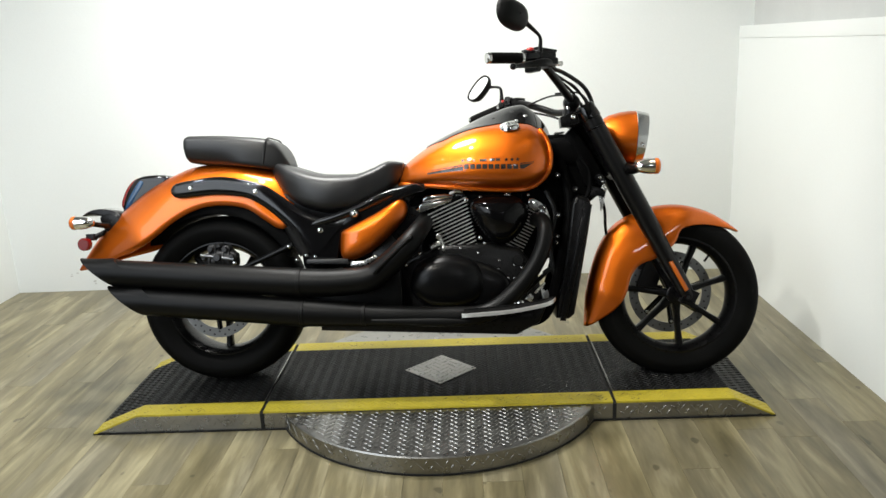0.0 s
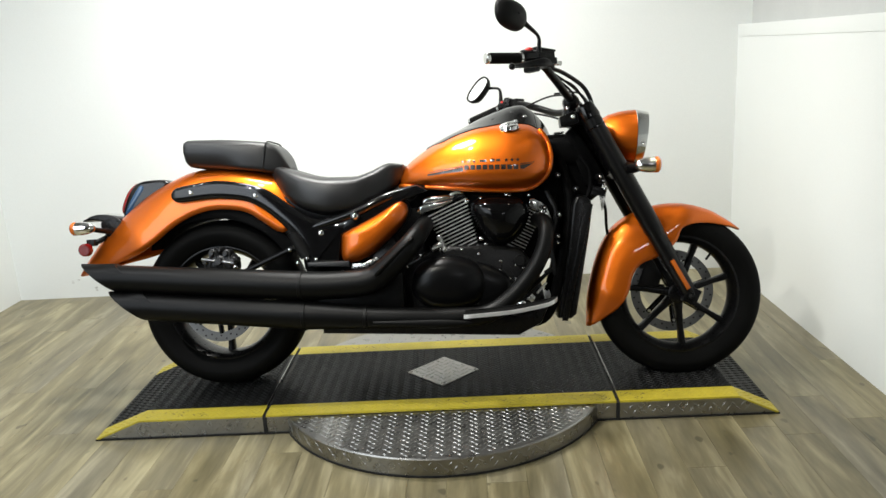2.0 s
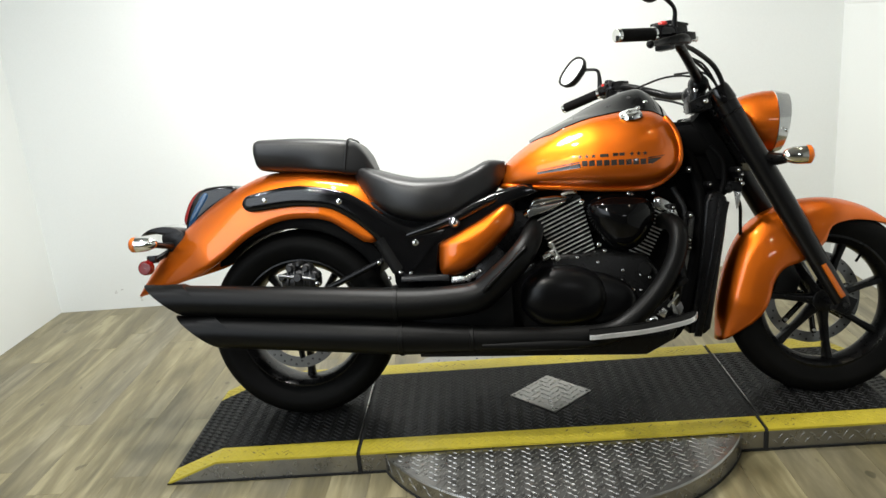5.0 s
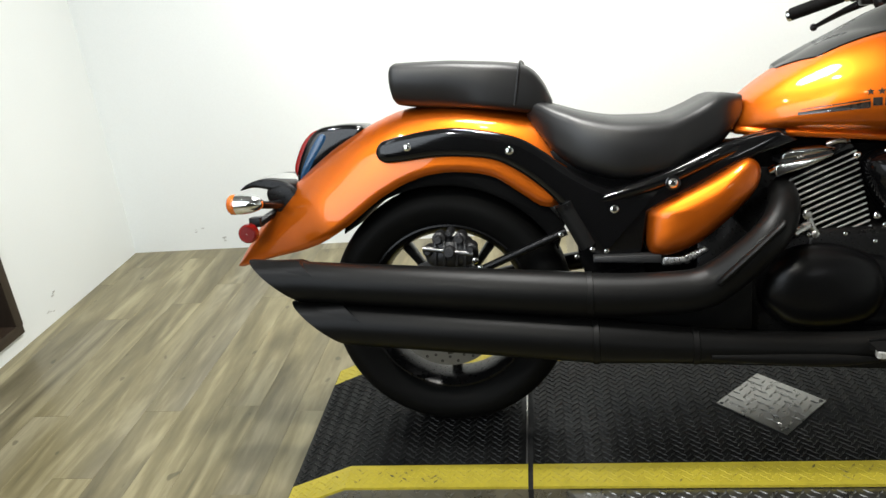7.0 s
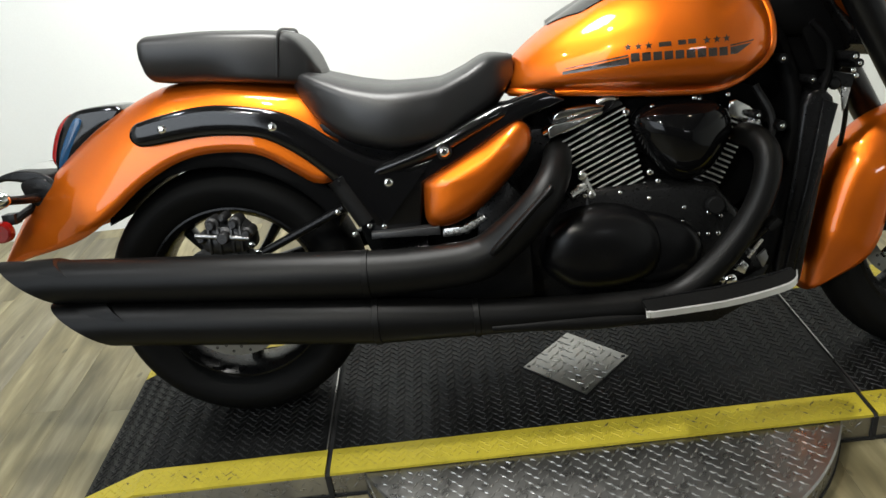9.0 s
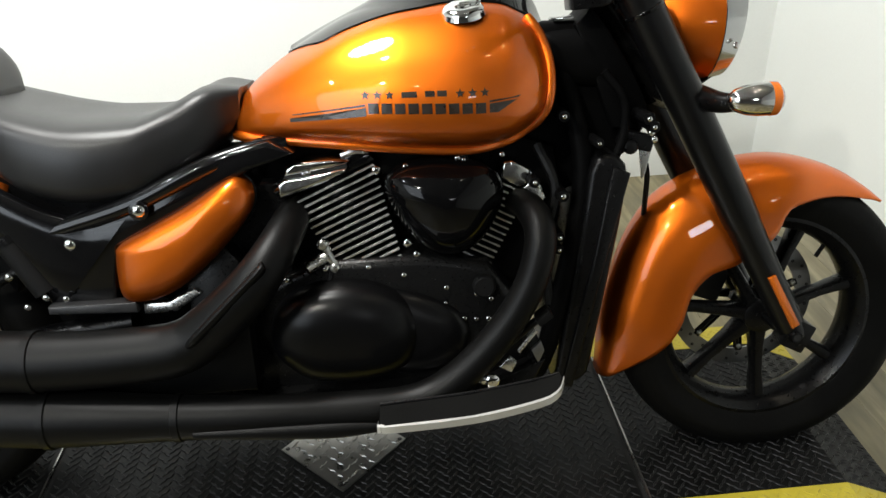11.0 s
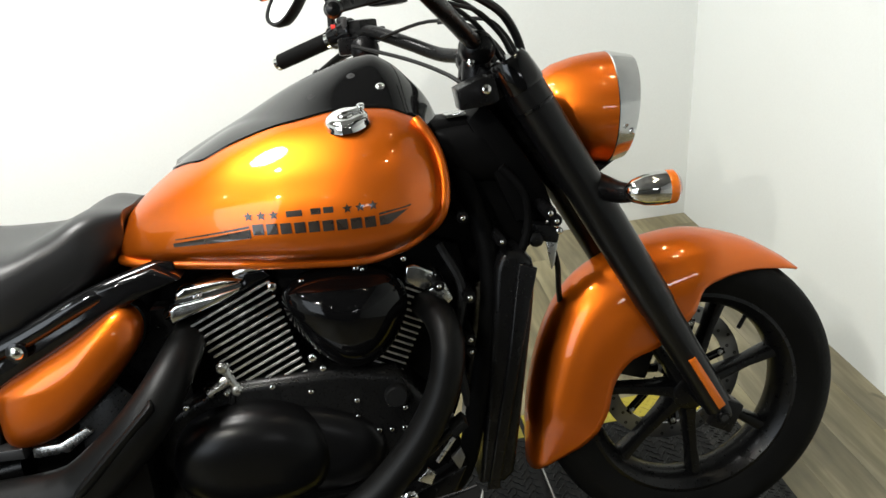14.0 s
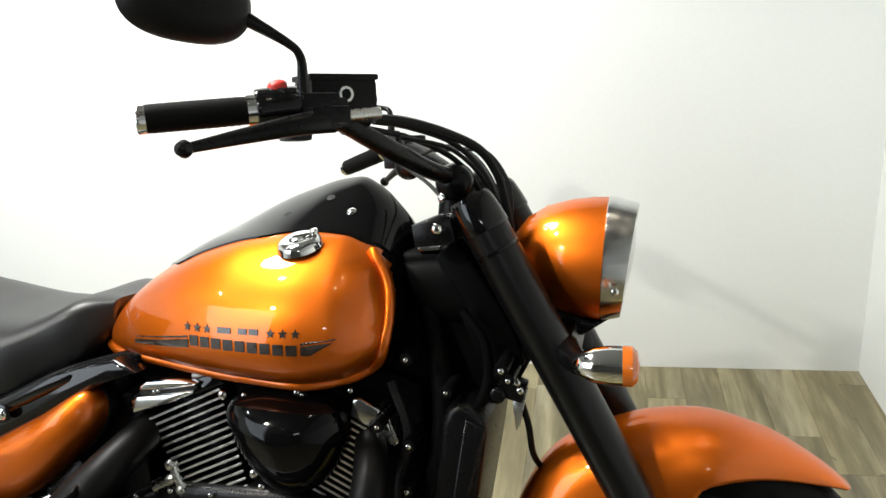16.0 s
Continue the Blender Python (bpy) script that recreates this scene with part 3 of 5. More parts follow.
def wheel(name, cx, cz, r, bead, half, spokes, first, disc_r, side, label):
    ob = part(name, revolve(tyre(r, bead, half), 96, (cx, 0, cz)), M_RUBBER, bike, label)
    # tread grooves round the shoulder
    grooves = []
    for i in range(44):
        a = 2 * math.pi * i / 44
        for s in (-1, 1):
            pts = []
            for u in (0.0, 0.5, 1.0):
                h = s * half * (0.28 + 0.5 * u)
                rr = float(np.interp(abs(h) / half, [0, 0.4, 0.72, 0.93], [r, r - 0.003, r - 0.011, r - 0.028])) - 0.0009
                b = a + u * 0.085 + (0.07 if s > 0 else 0)
                pts.append((cx + rr * math.cos(b), h, cz + rr * math.sin(b)))
            grooves.append(tube(pts, 0.0014, 4, 2))
    tagged(part("tread_groove", joined(*grooves), M_GAPSHADE, ob), kind="stuff")
    w = half * 0.62
    rim = [(bead + 0.004, -w), (bead + 0.006, -w - 0.006), (bead - 0.004, -w - 0.008), (bead - 0.016, -w + 0.004), (bead - 0.024, -w * 0.5), (bead - 0.026, 0)]
    rim += [(a, -h) for a, h in rim[-2::-1]]
    part("rim", revolve(rim, 96, (cx, 0, cz)), M_SATIN, ob, "satin black alloy rim")
    part("hub", joined(revolve([(0.001, -w * 0.9), (0.03, -w * 0.9), (0.036, -w * 0.8), (0.036, w * 0.8), (0.03, w * 0.9), (0.001, w * 0.9)], 32, (cx, 0, cz))), M_SATIN, ob)
    for i in range(spokes):
        a = radians(first + 360 * i / spokes)
        d, e = np.array([math.cos(a), 0, math.sin(a)]), np.array([-math.sin(a), 0, math.cos(a)])
        rings = []
        for s, hw, hy in ((0.028, 0.017, 0.03), (0.07, 0.0125, 0.022), ((bead - 0.02) * 0.7, 0.0105, 0.018), (bead - 0.016, 0.0135, 0.024)):
            c = np.array([cx, 0, cz]) + d * s
            ring = []
            for k in range(12):
                b = 2 * math.pi * k / 12
                cb, sb = math.cos(b), math.sin(b)
                ring.append(c + e * hw * np.sign(cb) * abs(cb) ** 0.6 + np.array([0, 1, 0]) * hy * np.sign(sb) * abs(sb) ** 0.6)
            rings.append(ring)
        part("spoke", loft(rings), M_SATIN, ob)
    for s in (side,):
        y = s * (half + 0.012)
        plate = revolve([(disc_r, y - 0.0025), (disc_r, y + 0.0025), (disc_r - 0.035, y + 0.0025), (disc_r - 0.035, y - 0.0025), (disc_r, y - 0.0025)], 72, (cx, 0, cz))
        d = part("brake_disc", plate, M_STEEL, ob, "drilled steel brake disc")
        holes = []
        for i in range(40):
            a = 2 * math.pi * i / 40
            q = disc_r - (0.010 if i % 2 else 0.022)
            holes.append(revolve([(0.001, y - 0.0031), (0.0036, y - 0.0031), (0.0036, y + 0.0031), (0.001, y + 0.0031)], 8, (cx + q * math.cos(a), 0, cz + q * math.sin(a))))
        part("drill_hole", joined(*holes), M_GAPSHADE, d)
        for a in np.linspace(0, 2 * np.pi, 7, endpoint=False):
            part("carrier_arm", tube([(cx + 0.03 * math.cos(a), y, cz + 0.03 * math.sin(a)), (cx + (disc_r - 0.03) * math.cos(a + 0.25), y, cz + (disc_r - 0.03) * math.sin(a + 0.25))], 0.010, 8, flat=0.4), M_GLOSS, d)
        for a in np.linspace(0.25, 2 * np.pi + 0.25, 7, endpoint=False):
            part("rivet", dome((cx + (disc_r - 0.04) * math.cos(a), y - s * 0.003, cz + (disc_r - 0.04) * math.sin(a)), 0.006, (0, -s, 0)), M_ALU, d)
    return ob


FX, FZ, RX, RZ = 0.875, 0.283, -0.818, 0.316
front_wheel = wheel("front_wheel", FX, FZ, 0.300, 0.212, 0.062, 7, 17, 0.155, 1, "black alloy front wheel with road tyre")
rear_wheel = wheel("rear_wheel", RX, RZ, 0.312, 0.213, 0.098, 5, -90, 0.138, -1, "black alloy rear wheel with wide tyre")
part("valve", tube([(1.001, -0.012, 0.427), (0.980, -0.020, 0.403)], 0.0045, 8), M_SATIN, front_wheel)


# fenders: a skin hung between a crown line and a rim line
def fender(name, crown, rim, half, thick, label, power=0.75, ridge=0.0):
    t, r = spaced(curve(crown, 8), 44), spaced(curve(rim, 8), 44)
    rings = []
    for i, (a, b) in enumerate(zip(t, r)):
        ring = []
        hw = half(i / 43)
        for k in range(49):
            th = math.pi * (k / 48 - 0.5)
            s, c = math.sin(th), math.cos(th)
            h = abs(c) ** power
            step = min(1.0, max(0.0, (0.86 - abs(s)) / 0.10))
            h *= 1 + ridge * (step * step * (3 - 2 * step) - 1) * min(1, 4 * (1 - i / 43))
            ring.append((b[0] + (a[0] - b[0]) * h, hw * math.copysign(abs(s) ** power, s), b[1] + (a[1] - b[1]) * h))
        rings.append(ring)
    ob = part(name, loft(rings, closed=False), M_ORANGE, bike, label, sharp=60)
    mod = ob.modifiers.new("thickness", "SOLIDIFY")
    mod.thickness, mod.offset = thick, 0
    return ob


rear_fender = fender(
    "rear_fender",
    [(-1.385, 0.435), (-1.312, 0.532), (-1.257, 0.595), (-1.155, 0.682), (-1.057, 0.750), (-0.933, 0.806), (-0.860, 0.818), (-0.746, 0.816), (-0.648, 0.800), (-0.560, 0.77), (-0.50, 0.71)],
    [(-1.345, 0.445), (-1.273, 0.466), (-1.136, 0.500), (-1.044, 0.547), (-0.953, 0.613), (-0.865, 0.655), (-0.782, 0.667), (-0.689, 0.654), (-0.624, 0.613), (-0.572, 0.577), (-0.535, 0.577)],
    lambda u: 0.055 + 0.092 * min(1, u * 3.2) ** 0.7, 0.006, "long orange rear mudguard")
liner = [(RX + 0.318 * math.cos(a), RZ + 0.318 * math.sin(a)) for a in np.linspace(0.50, 2.42, 34)] + [(RX + (0.365 - 0.19 * max(0, a - 2.18)) * math.cos(a), RZ + (0.365 - 0.19 * max(0, a - 2.18)) * math.sin(a)) for a in np.linspace(2.40, 0.62, 34)]
part("inner_fender", slab(liner, -0.130, 0.130, 0.004), M_BLACK, rear_fender, "black inner liner")
front_fender = fender(
    "front_fender",
    [(0.540, 0.172), (0.549, 0.294), (0.583, 0.425), (0.628, 0.513), (0.680, 0.563), (0.753, 0.595), (0.816, 0.611), (0.902, 0.611), (0.992, 0.585), (1.064, 0.542), (1.105, 0.508)],
    [(0.565, 0.186), (0.603, 0.212), (0.645, 0.245), (0.682, 0.300), (0.700, 0.362), (0.735, 0.405), (0.790, 0.425), (0.855, 0.475), (0.885, 0.530), (0.97, 0.540), (1.085, 0.518)],
    lambda u: 0.093 * min(1, 0.55 + u * 2.5, 0.32 + (1 - u) * 2.6), 0.005, "deeply valanced orange front mudguard", power=0.84, ridge=0.05)

# fuel tank
TX = [-0.140, -0.120, -0.075, 0.00, 0.09, 0.18, 0.27, 0.335, 0.385, 0.415, 0.432]
TW = [0.060, 0.092, 0.132, 0.174, 0.207, 0.226, 0.233, 0.224, 0.196, 0.150, 0.060]
TT = [0.752, 0.785, 0.825, 0.872, 0.915, 0.938, 0.945, 0.940, 0.915, 0.872, 0.815]
SHOULDER, ROUND = 0.32, 2.12
TB = [0.716, 0.710, 0.706, 0.700, 0.690, 0.680, 0.674, 0.684, 0.708, 0.735, 0.765]


def eased(xs, ys, x):
    """A smooth curve through the values, with no overshoot."""
    xs, ys = np.array(xs), np.array(ys)
    d = np.diff(ys) / np.diff(xs)
    m = np.zeros(len(xs))
    m[0], m[-1] = d[0], d[-1]
    for i in range(1, len(xs) - 1):
        m[i] = 0 if d[i - 1] * d[i] <= 0 else 2 * d[i - 1] * d[i] / (d[i - 1] + d[i])
    i = int(np.clip(np.searchsorted(xs, x) - 1, 0, len(xs) - 2))
    h = xs[i + 1] - xs[i]
    t = (x - xs[i]) / h
    return float((1 + 2 * t) * (1 - t) ** 2 * ys[i] + t * (1 - t) ** 2 * h * m[i] + t * t * (3 - 2 * t) * ys[i + 1] + t * t * (t - 1) * h * m[i + 1])


def tank_side(x, z):
    """The tank's right flank: its depth y at x, z."""
    w, t, b = eased(TX, TW, x), eased(TX, TT, x), eased(TX, TB, x)
    zc = b + (t - b) * SHOULDER
    u = (z - zc) / (t - zc) if z > zc else (zc - z) / (zc - b)
    e = ROUND if z > zc else 2.5
    return -w * max(0.0, 1 - min(1, abs(u)) ** e) ** (1 / e)


def tank_ring(x):
    w, t, b = eased(TX, TW, x), eased(TX, TT, x), eased(TX, TB, x)
    zc = b + (t - b) * SHOULDER
    ring = []
    for k in range(56):
        a = 2 * math.pi * k / 56
        c, s = math.cos(a), math.sin(a)
        e = 2 / (ROUND if s > 0 else 2.5)
        ring.append((x, w * math.copysign(abs(c) ** e, c), zc + (t - zc if s > 0 else zc - b) * math.copysign(abs(s) ** e, s)))
    return ring


xs = [TX[0] + (TX[-1] - TX[0]) * (0.5 - 0.5 * math.cos(math.pi * i / 89)) for i in range(90)]
# seam of each flank: along the lower edge and up the front to the console
SEAM = curve([(-0.128, 0.722), (-0.02, 0.713), (0.09, 0.703), (0.18, 0.693), (0.26, 0.688), (0.325, 0.690), (0.372, 0.708), (0.402, 0.740), (0.415, 0.785), (0.414, 0.832), (0.402, 0.868), (0.384, 0.896)], 5)
shell = loft([tank_ring(x) for x in xs])
front_x = lambda z: float(np.interp(z, [0.690, 0.708, 0.740, 0.785, 0.832, 0.868, 0.898, 0.95], [0.340, 0.374, 0.404, 0.417, 0.416, 0.404, 0.386, 0.372]))
ahead = [all(shell[0][i][0] > front_x(shell[0][i][2]) for i in f) for f in shell[1]]
tank = part("fuel_tank", (shell[0], [f for f, a in zip(shell[1], ahead) if not a]), M_ORANGE, bike, "teardrop orange metallic fuel tank", sharp=60)
part("tank_nose", (shell[0], [f for f, a in zip(shell[1], ahead) if a]), M_CONSOLE, tank, "black front of the tank behind the neck", sharp=60)
for s in (1, -1):
    lip = [(x, s * (tank_side(x, z) - 0.006), z) for x, z in SEAM]
    part("seam_lip", tube(lip, 0.0094, 12, 2), M_ORANGE, tank, "rolled orange seam")

# console on the tank
CX = [-0.030, 0.003, 0.093, 0.181, 0.237, 0.292, 0.325, 0.357, 0.387, 0.417, 0.430]
CT = [0.862, 0.880, 0.922, 0.964, 0.984, 0.999, 1.002, 0.986, 0.956, 0.917, 0.885]
REACH = ([-0.03, 0.003, 0.04, 0.08, 0.19, 0.26, 0.36, 0.40, 0.430], [0.030, 0.070, 0.106, 0.111, 0.117, 0.110, 0.108, 0.085, 0.060])


def console_z(x, y):
    """The console's surface: straight flanks from the tank up to a rounded ridge."""
    w, t, b = eased(TX, TW, x), eased(TX, TT, x), eased(TX, TB, x)
    zc = b + (t - b) * SHOULDER
    reach = eased(*REACH, x)
    edge = zc + (t - zc) * max(0.0, 1 - (reach / w) ** ROUND) ** (1 / ROUND)
    top = eased(CX, CT, x)
    v = min(1.0, abs(y - 0.022 * (1 - (y / reach) ** 2)) / reach)
    under = zc + (t - zc) * max(0.0, 1 - min(1.0, abs(y) / w) ** ROUND) ** (1 / ROUND)
    return max(edge + 0.003 + (top - edge) * (1 - v ** 1.6), under + 0.003)


rings = []
for i in range(48):
    x = CX[0] + (CX[-1] - CX[0]) * i / 47
    reach = eased(*REACH, x)
    over = [(x, y, console_z(x, y)) for y in np.linspace(-reach, reach, 31)]
    rings.append([(x, -reach - 0.001, over[0][2] - 0.006)] + over + [(x, reach + 0.001, over[-1][2] - 0.006)])
console = part("tank_console", loft(rings), M_CONSOLE, bike, "gloss black tank-top instrument console")
bolt(console, (0.335, -0.068, console_z(0.335, -0.068) - 0.001), r=0.008, direction=(0, -0.6, 0.8))
for x, y in ((0.222, -0.066), (0.290, -0.040)):
    part("recess", dome((x, y, console_z(x, y) - 0.0015), 0.008, (0, -0.6, 0.8), 0.25), M_GAPSHADE, console)

nrm = Vector((-0.08, -0.34, 0.94))
turn = Matrix.Translation((0.274, -0.143, 0.911)) @ Matrix.Scale(0.9, 4) @ nrm.to_track_quat("Z", "Y").to_matrix().to_4x4()
cap = part("fuel_cap", moved(revolve([(0.001, 0.013), (0.026, 0.013), (0.033, 0.011), (0.038, 0.006), (0.039, 0.001), (0.041, -0.005)], 40, axis="z"), turn), M_CHROME, tank, "chrome filler cap")
part("cap_hub", moved(revolve([(0.001, 0.018), (0.012, 0.018), (0.016, 0.016), (0.017, 0.011)], 28, axis="z"), turn), M_CHROME, cap)
part("cap_grip", moved(block(0.008, 0.003, 0.0165, 0.032, 0.010, 0.008, 0.003, (0, 0, 25)), turn), M_CHROME, cap, "raised chrome grip")
part("lock_cover", moved(dome((0.026, 0.016, 0.014), 0.008, (0, 0, 1), 1.1), turn), M_CHROME, cap)


# decals follow the flank
def decal(outline, parent, name, lift=0.0012):
    """A thin flat shape laid on the tank's flank; outline in x, z."""
    p = np.array(outline, float)
    c = p.mean(0)
    back = [(x, tank_side(x, z) - lift * 0.3, z) for x, z in p]
    face = [(x, tank_side(x, z) - lift, z) for x, z in p]
    n = len(p)
    verts = back + face + [(c[0], tank_side(*c) - lift, c[1])]
    faces = [(i, (i + 1) % n, n + (i + 1) % n, n + i) for i in range(n)] + [(n + i, n + (i + 1) % n, 2 * n) for i in range(n)]
    return part(name, (verts, faces), M_DECAL, parent, smooth=False)


def along(x0, z0, x1, z1, h0, h1, n=14):
    top = [(x0 + (x1 - x0) * i / n, z0 + (z1 - z0) * i / n + h0 + (h1 - h0) * i / n) for i in range(n + 1)]
    low = [(x0 + (x1 - x0) * i / n, z0 + (z1 - z0) * i / n) for i in range(n + 1)]
    return low + top[::-1]


for i in range(6):
    cx = (0.108 + 0.0195 * i) if i < 3 else (0.258 + 0.0195 * (i - 3))
    cz = 0.793 - 0.016 * (cx - 0.108) + 0.0
    pts = []
    for k in range(10):
        r = 0.0078 if k % 2 == 0 else 0.0034
        a = math.pi / 2 + math.pi * k / 5
        pts.append((cx + r * math.cos(a), cz + r * math.sin(a)))
    decal(pts, tank, "star")
for x0, x1 in ((0.166, 0.190), (0.203, 0.218), (0.222, 0.237)):
    decal(along(x0, 0.7875, x1, 0.7872, 0.009, 0.009, 5), tank, "marking_bar")
for i in range(9):
    x0 = 0.112 + 0.0212 * i
    decal(along(x0, 0.764 - 0.0008 * i, x0 + 0.0165, 0.764 - 0.0008 * i, 0.0165, 0.0165, 4), tank, "lettering_bar")
decal(along(-0.02, 0.751, 0.108, 0.760, 0.006, 0.0135), tank, "flank_stripe")
decal(along(-0.015, 0.762, 0.107, 0.7755, 0.0015, 0.0035), tank, "flank_stripe")
decal([(0.304, 0.758), (0.318, 0.758), (0.350, 0.776), (0.304, 0.772)], tank, "flank_stripe")
decal([(0.304, 0.774), (0.352, 0.779), (0.356, 0.782), (0.304, 0.777)], tank, "flank_stripe")


# seats
def seat_body(name, xs, top, low, half, label, e_top=3.2, flare=0.0, tuck=0.0, soft=70):
    rings = []
    n = 34
    for i in range(n):
        x = xs[0] + (xs[-1] - xs[0]) * (0.5 - 0.5 * math.cos(math.pi * i / (n - 1)))
        t, b, w = eased(xs, top, x), eased(xs, low, x), eased(xs, half, x)
        ring = []
        for k in range(40):
            a = 2 * math.pi * k / 40
            c, s = math.cos(a), math.sin(a)
            e = 2 / e_top
            y = w * math.copysign(abs(c) ** e, c)
            z = (t + b) / 2 + (t - b) / 2 * math.copysign(abs(s) ** e, s)
            z += flare * (y / w) ** 2 * (1 if s > 0 else 0.2)
            fade = min(1.0, max(0.0, (-0.70 - x) / 0.08))
            y *= 1 - tuck * fade * max(0.0, 0.40 - (z - b) / (t - b)) / 0.40
            ring.append((x, y * (1 - 0.12 * max(0, s) ** 2), z))
        rings.append(ring)
    return part(name, loft(rings), M_SEAT, bike, label, sharp=soft)


pillion = seat_body("pillion_seat", [-0.920, -0.916, -0.905, -0.80, -0.70, -0.62, -0.59, -0.560, -0.540], [0.913, 0.923, 0.928, 0.926, 0.918, 0.908, 0.896, 0.860, 0.815],
                    [0.850, 0.836, 0.827, 0.813, 0.804, 0.792, 0.788, 0.788, 0.795], [0.112, 0.117, 0.120, 0.122, 0.120, 0.112, 0.105, 0.092, 0.06], "black padded vinyl passenger seat", 7.0, tuck=0.20, soft=24)
welt = []
for a in np.linspace(-0.35, math.pi + 0.35, 40):
    c, s = math.cos(a), math.sin(a)
    y, z = 0.1135 * math.copysign(abs(c) ** (2 / 7), c), 0.853 + 0.0575 * math.copysign(abs(s) ** (2 / 7), s)
    welt.append((-0.628 + 0.016 * (z - 0.80) / 0.1, y * (1 - 0.12 * max(0, s) ** 2), z))
part("seam_welt", tube(welt, 0.0032, 8, 2), M_SEAT, pillion, "raised seam welt")
rider = seat_body("rider_seat", [-0.600, -0.575, -0.53, -0.46, -0.38, -0.29, -0.23, -0.165, -0.116], [0.812, 0.815, 0.802, 0.780, 0.766, 0.764, 0.782, 0.808, 0.800],
                  [0.775, 0.728, 0.678, 0.638, 0.622, 0.628, 0.655, 0.690, 0.745], [0.085, 0.115, 0.150, 0.180, 0.190, 0.180, 0.155, 0.130, 0.085], "black vinyl scooped rider seat", 4.2, 0.008)
part("seat_pan", block(-0.38, 0, 0.655, 0.36, 0.26, 0.10, 0.02), M_SATIN, bike)

# fender strut and frame
strut_top = [(-0.922, 0.752), (-0.895, 0.758), (-0.801, 0.770), (-0.725, 0.765), (-0.627, 0.742), (-0.568, 0.708), (-0.509, 0.662), (-0.437, 0.622), (-0.362, 0.604), (-0.30, 0.618)]
strut_low = [(-0.922, 0.697), (-0.895, 0.698), (-0.82, 0.704), (-0.760, 0.703), (-0.685, 0.693), (-0.636, 0.671), (-0.577, 0.627), (-0.519, 0.564), (-0.481, 0.489), (-0.455, 0.44)]
t, b = spaced(curve(strut_top, 6), 44), spaced(curve(strut_low, 6), 44)
rings = []
# a half-round end, then the bar itself
ends = [(math.sin(a), math.cos(a)) for a in np.linspace(1.50, 0.15, 9)]
for p, q, shift, k in [(t[0], b[0], 0.029 * s, c) for s, c in ends] + [(p, q, 0.0, 1.0) for p, q in zip(t, b)]:
    mid, arm = (p + q) / 2, (p - q) / 2 * k
    ring = []
    for i in range(24):
        c, s = math.cos(2 * math.pi * i / 24), math.sin(2 * math.pi * i / 24)
        u, v = math.copysign(abs(s) ** 0.75, s), math.copysign(abs(c) ** 0.6, c)
        ring.append((mid[0] - shift + arm[0] * u, -0.160 + 0.018 * v * (0.3 + 0.7 * k ** 0.5), mid[1] - 0.05 * shift + arm[1] * u))
    rings.append(ring)
strut = part("fender_strut", loft(rings), M_GLOSS, bike, "curved gloss black mudguard strut")
bolt(strut, (-0.875, -0.176, 0.732), (-0.640, -0.176, 0.711), r=0.0095)
frame_plate = part("side_frame", slab([(-0.485, 0.612), (-0.44, 0.612), (-0.36, 0.602), (-0.27, 0.645), (-0.16, 0.700), (-0.06, 0.722), (-0.02, 0.70), (-0.10, 0.672), (-0.18, 0.625), (-0.335, 0.555), (-0.352, 0.452), (-0.445, 0.435), (-0.465, 0.52)], -0.173, -0.12, 0.008, 3), M_GLOSS, bike, "gloss black side frame plate")
bolt(frame_plate, (-0.283, -0.185, 0.621), (-0.410, -0.173, 0.566), r=0.011)
part("collar", joined(dome((-0.283, -0.1845, 0.621), 0.017, (0, -1, 0), 0.25)), M_GLOSS, frame_plate)
part("seat_rail", tube([(-0.45, -0.16, 0.585), (-0.30, -0.168, 0.628), (-0.16, -0.16, 0.686), (-0.04, -0.12, 0.714)], 0.017, 12), M_GLOSS, bike, "gloss black seat rail tube")
part("backbone", tube([(-0.3, 0, 0.64), (0.1, 0, 0.67), (0.42, 0, 0.80)], 0.05, 12), M_SATIN, bike)
side_poly = outline([(-0.336, 0.545), (-0.326, 0.562), (-0.270, 0.590), (-0.205, 0.622), (-0.135, 0.662), (-0.112, 0.664), (-0.098, 0.648), (-0.097, 0.622), (-0.112, 0.590), (-0.158, 0.540), (-0.218, 0.490), (-0.262, 0.466), (-0.300, 0.457), (-0.326, 0.460), (-0.339, 0.480)], 72)
side_cover = part("side_cover", domed(side_poly, -0.168, 0.052, 2.7, 18, (0.004, 0.004)), M_ORANGE, bike, "orange side cover panel", sharp=60)
part("side_plinth", slab([tuple(p) for p in inset(side_poly, -0.004)], -0.15, -0.05, 0.004), M_SATIN, bike)
part("battery_box", block(-0.20, 0, 0.53, 0.30, 0.24, 0.22, 0.01), M_SATIN, bike)
low_b = part("lower_bracket", slab([(-0.46, 0.449), (-0.31, 0.443), (-0.31, 0.463), (-0.46, 0.463)], -0.196, -0.165, 0.004), M_DULL, bike, "bare metal bracket under the side cover")
part("bracket_arm", slab([(-0.306, 0.432), (-0.25, 0.434), (-0.205, 0.464), (-0.213, 0.474), (-0.262, 0.452), (-0.306, 0.452)], -0.178, -0.150, 0.004), M_ALU, low_b, "brushed bright arm")
shock = part("suspension_unit", tube([(-0.520, -0.165, 0.578), (-0.470, -0.165, 0.482)], 0.021, 14), M_PLASTIC, bike, "black rear damper")
part("band", joined(tube([(-0.523, -0.165, 0.584), (-0.517, -0.165, 0.572)], 0.0225, 14)), M_SATIN, shock)
for s in (-1, 1):
    part("swing_arm", tube([(-0.34, s * 0.13, 0.40), (-0.60, s * 0.135, 0.365), (RX, s * 0.128, RZ)], [0.028, 0.024, 0.026], 12), M_SATIN, bike)
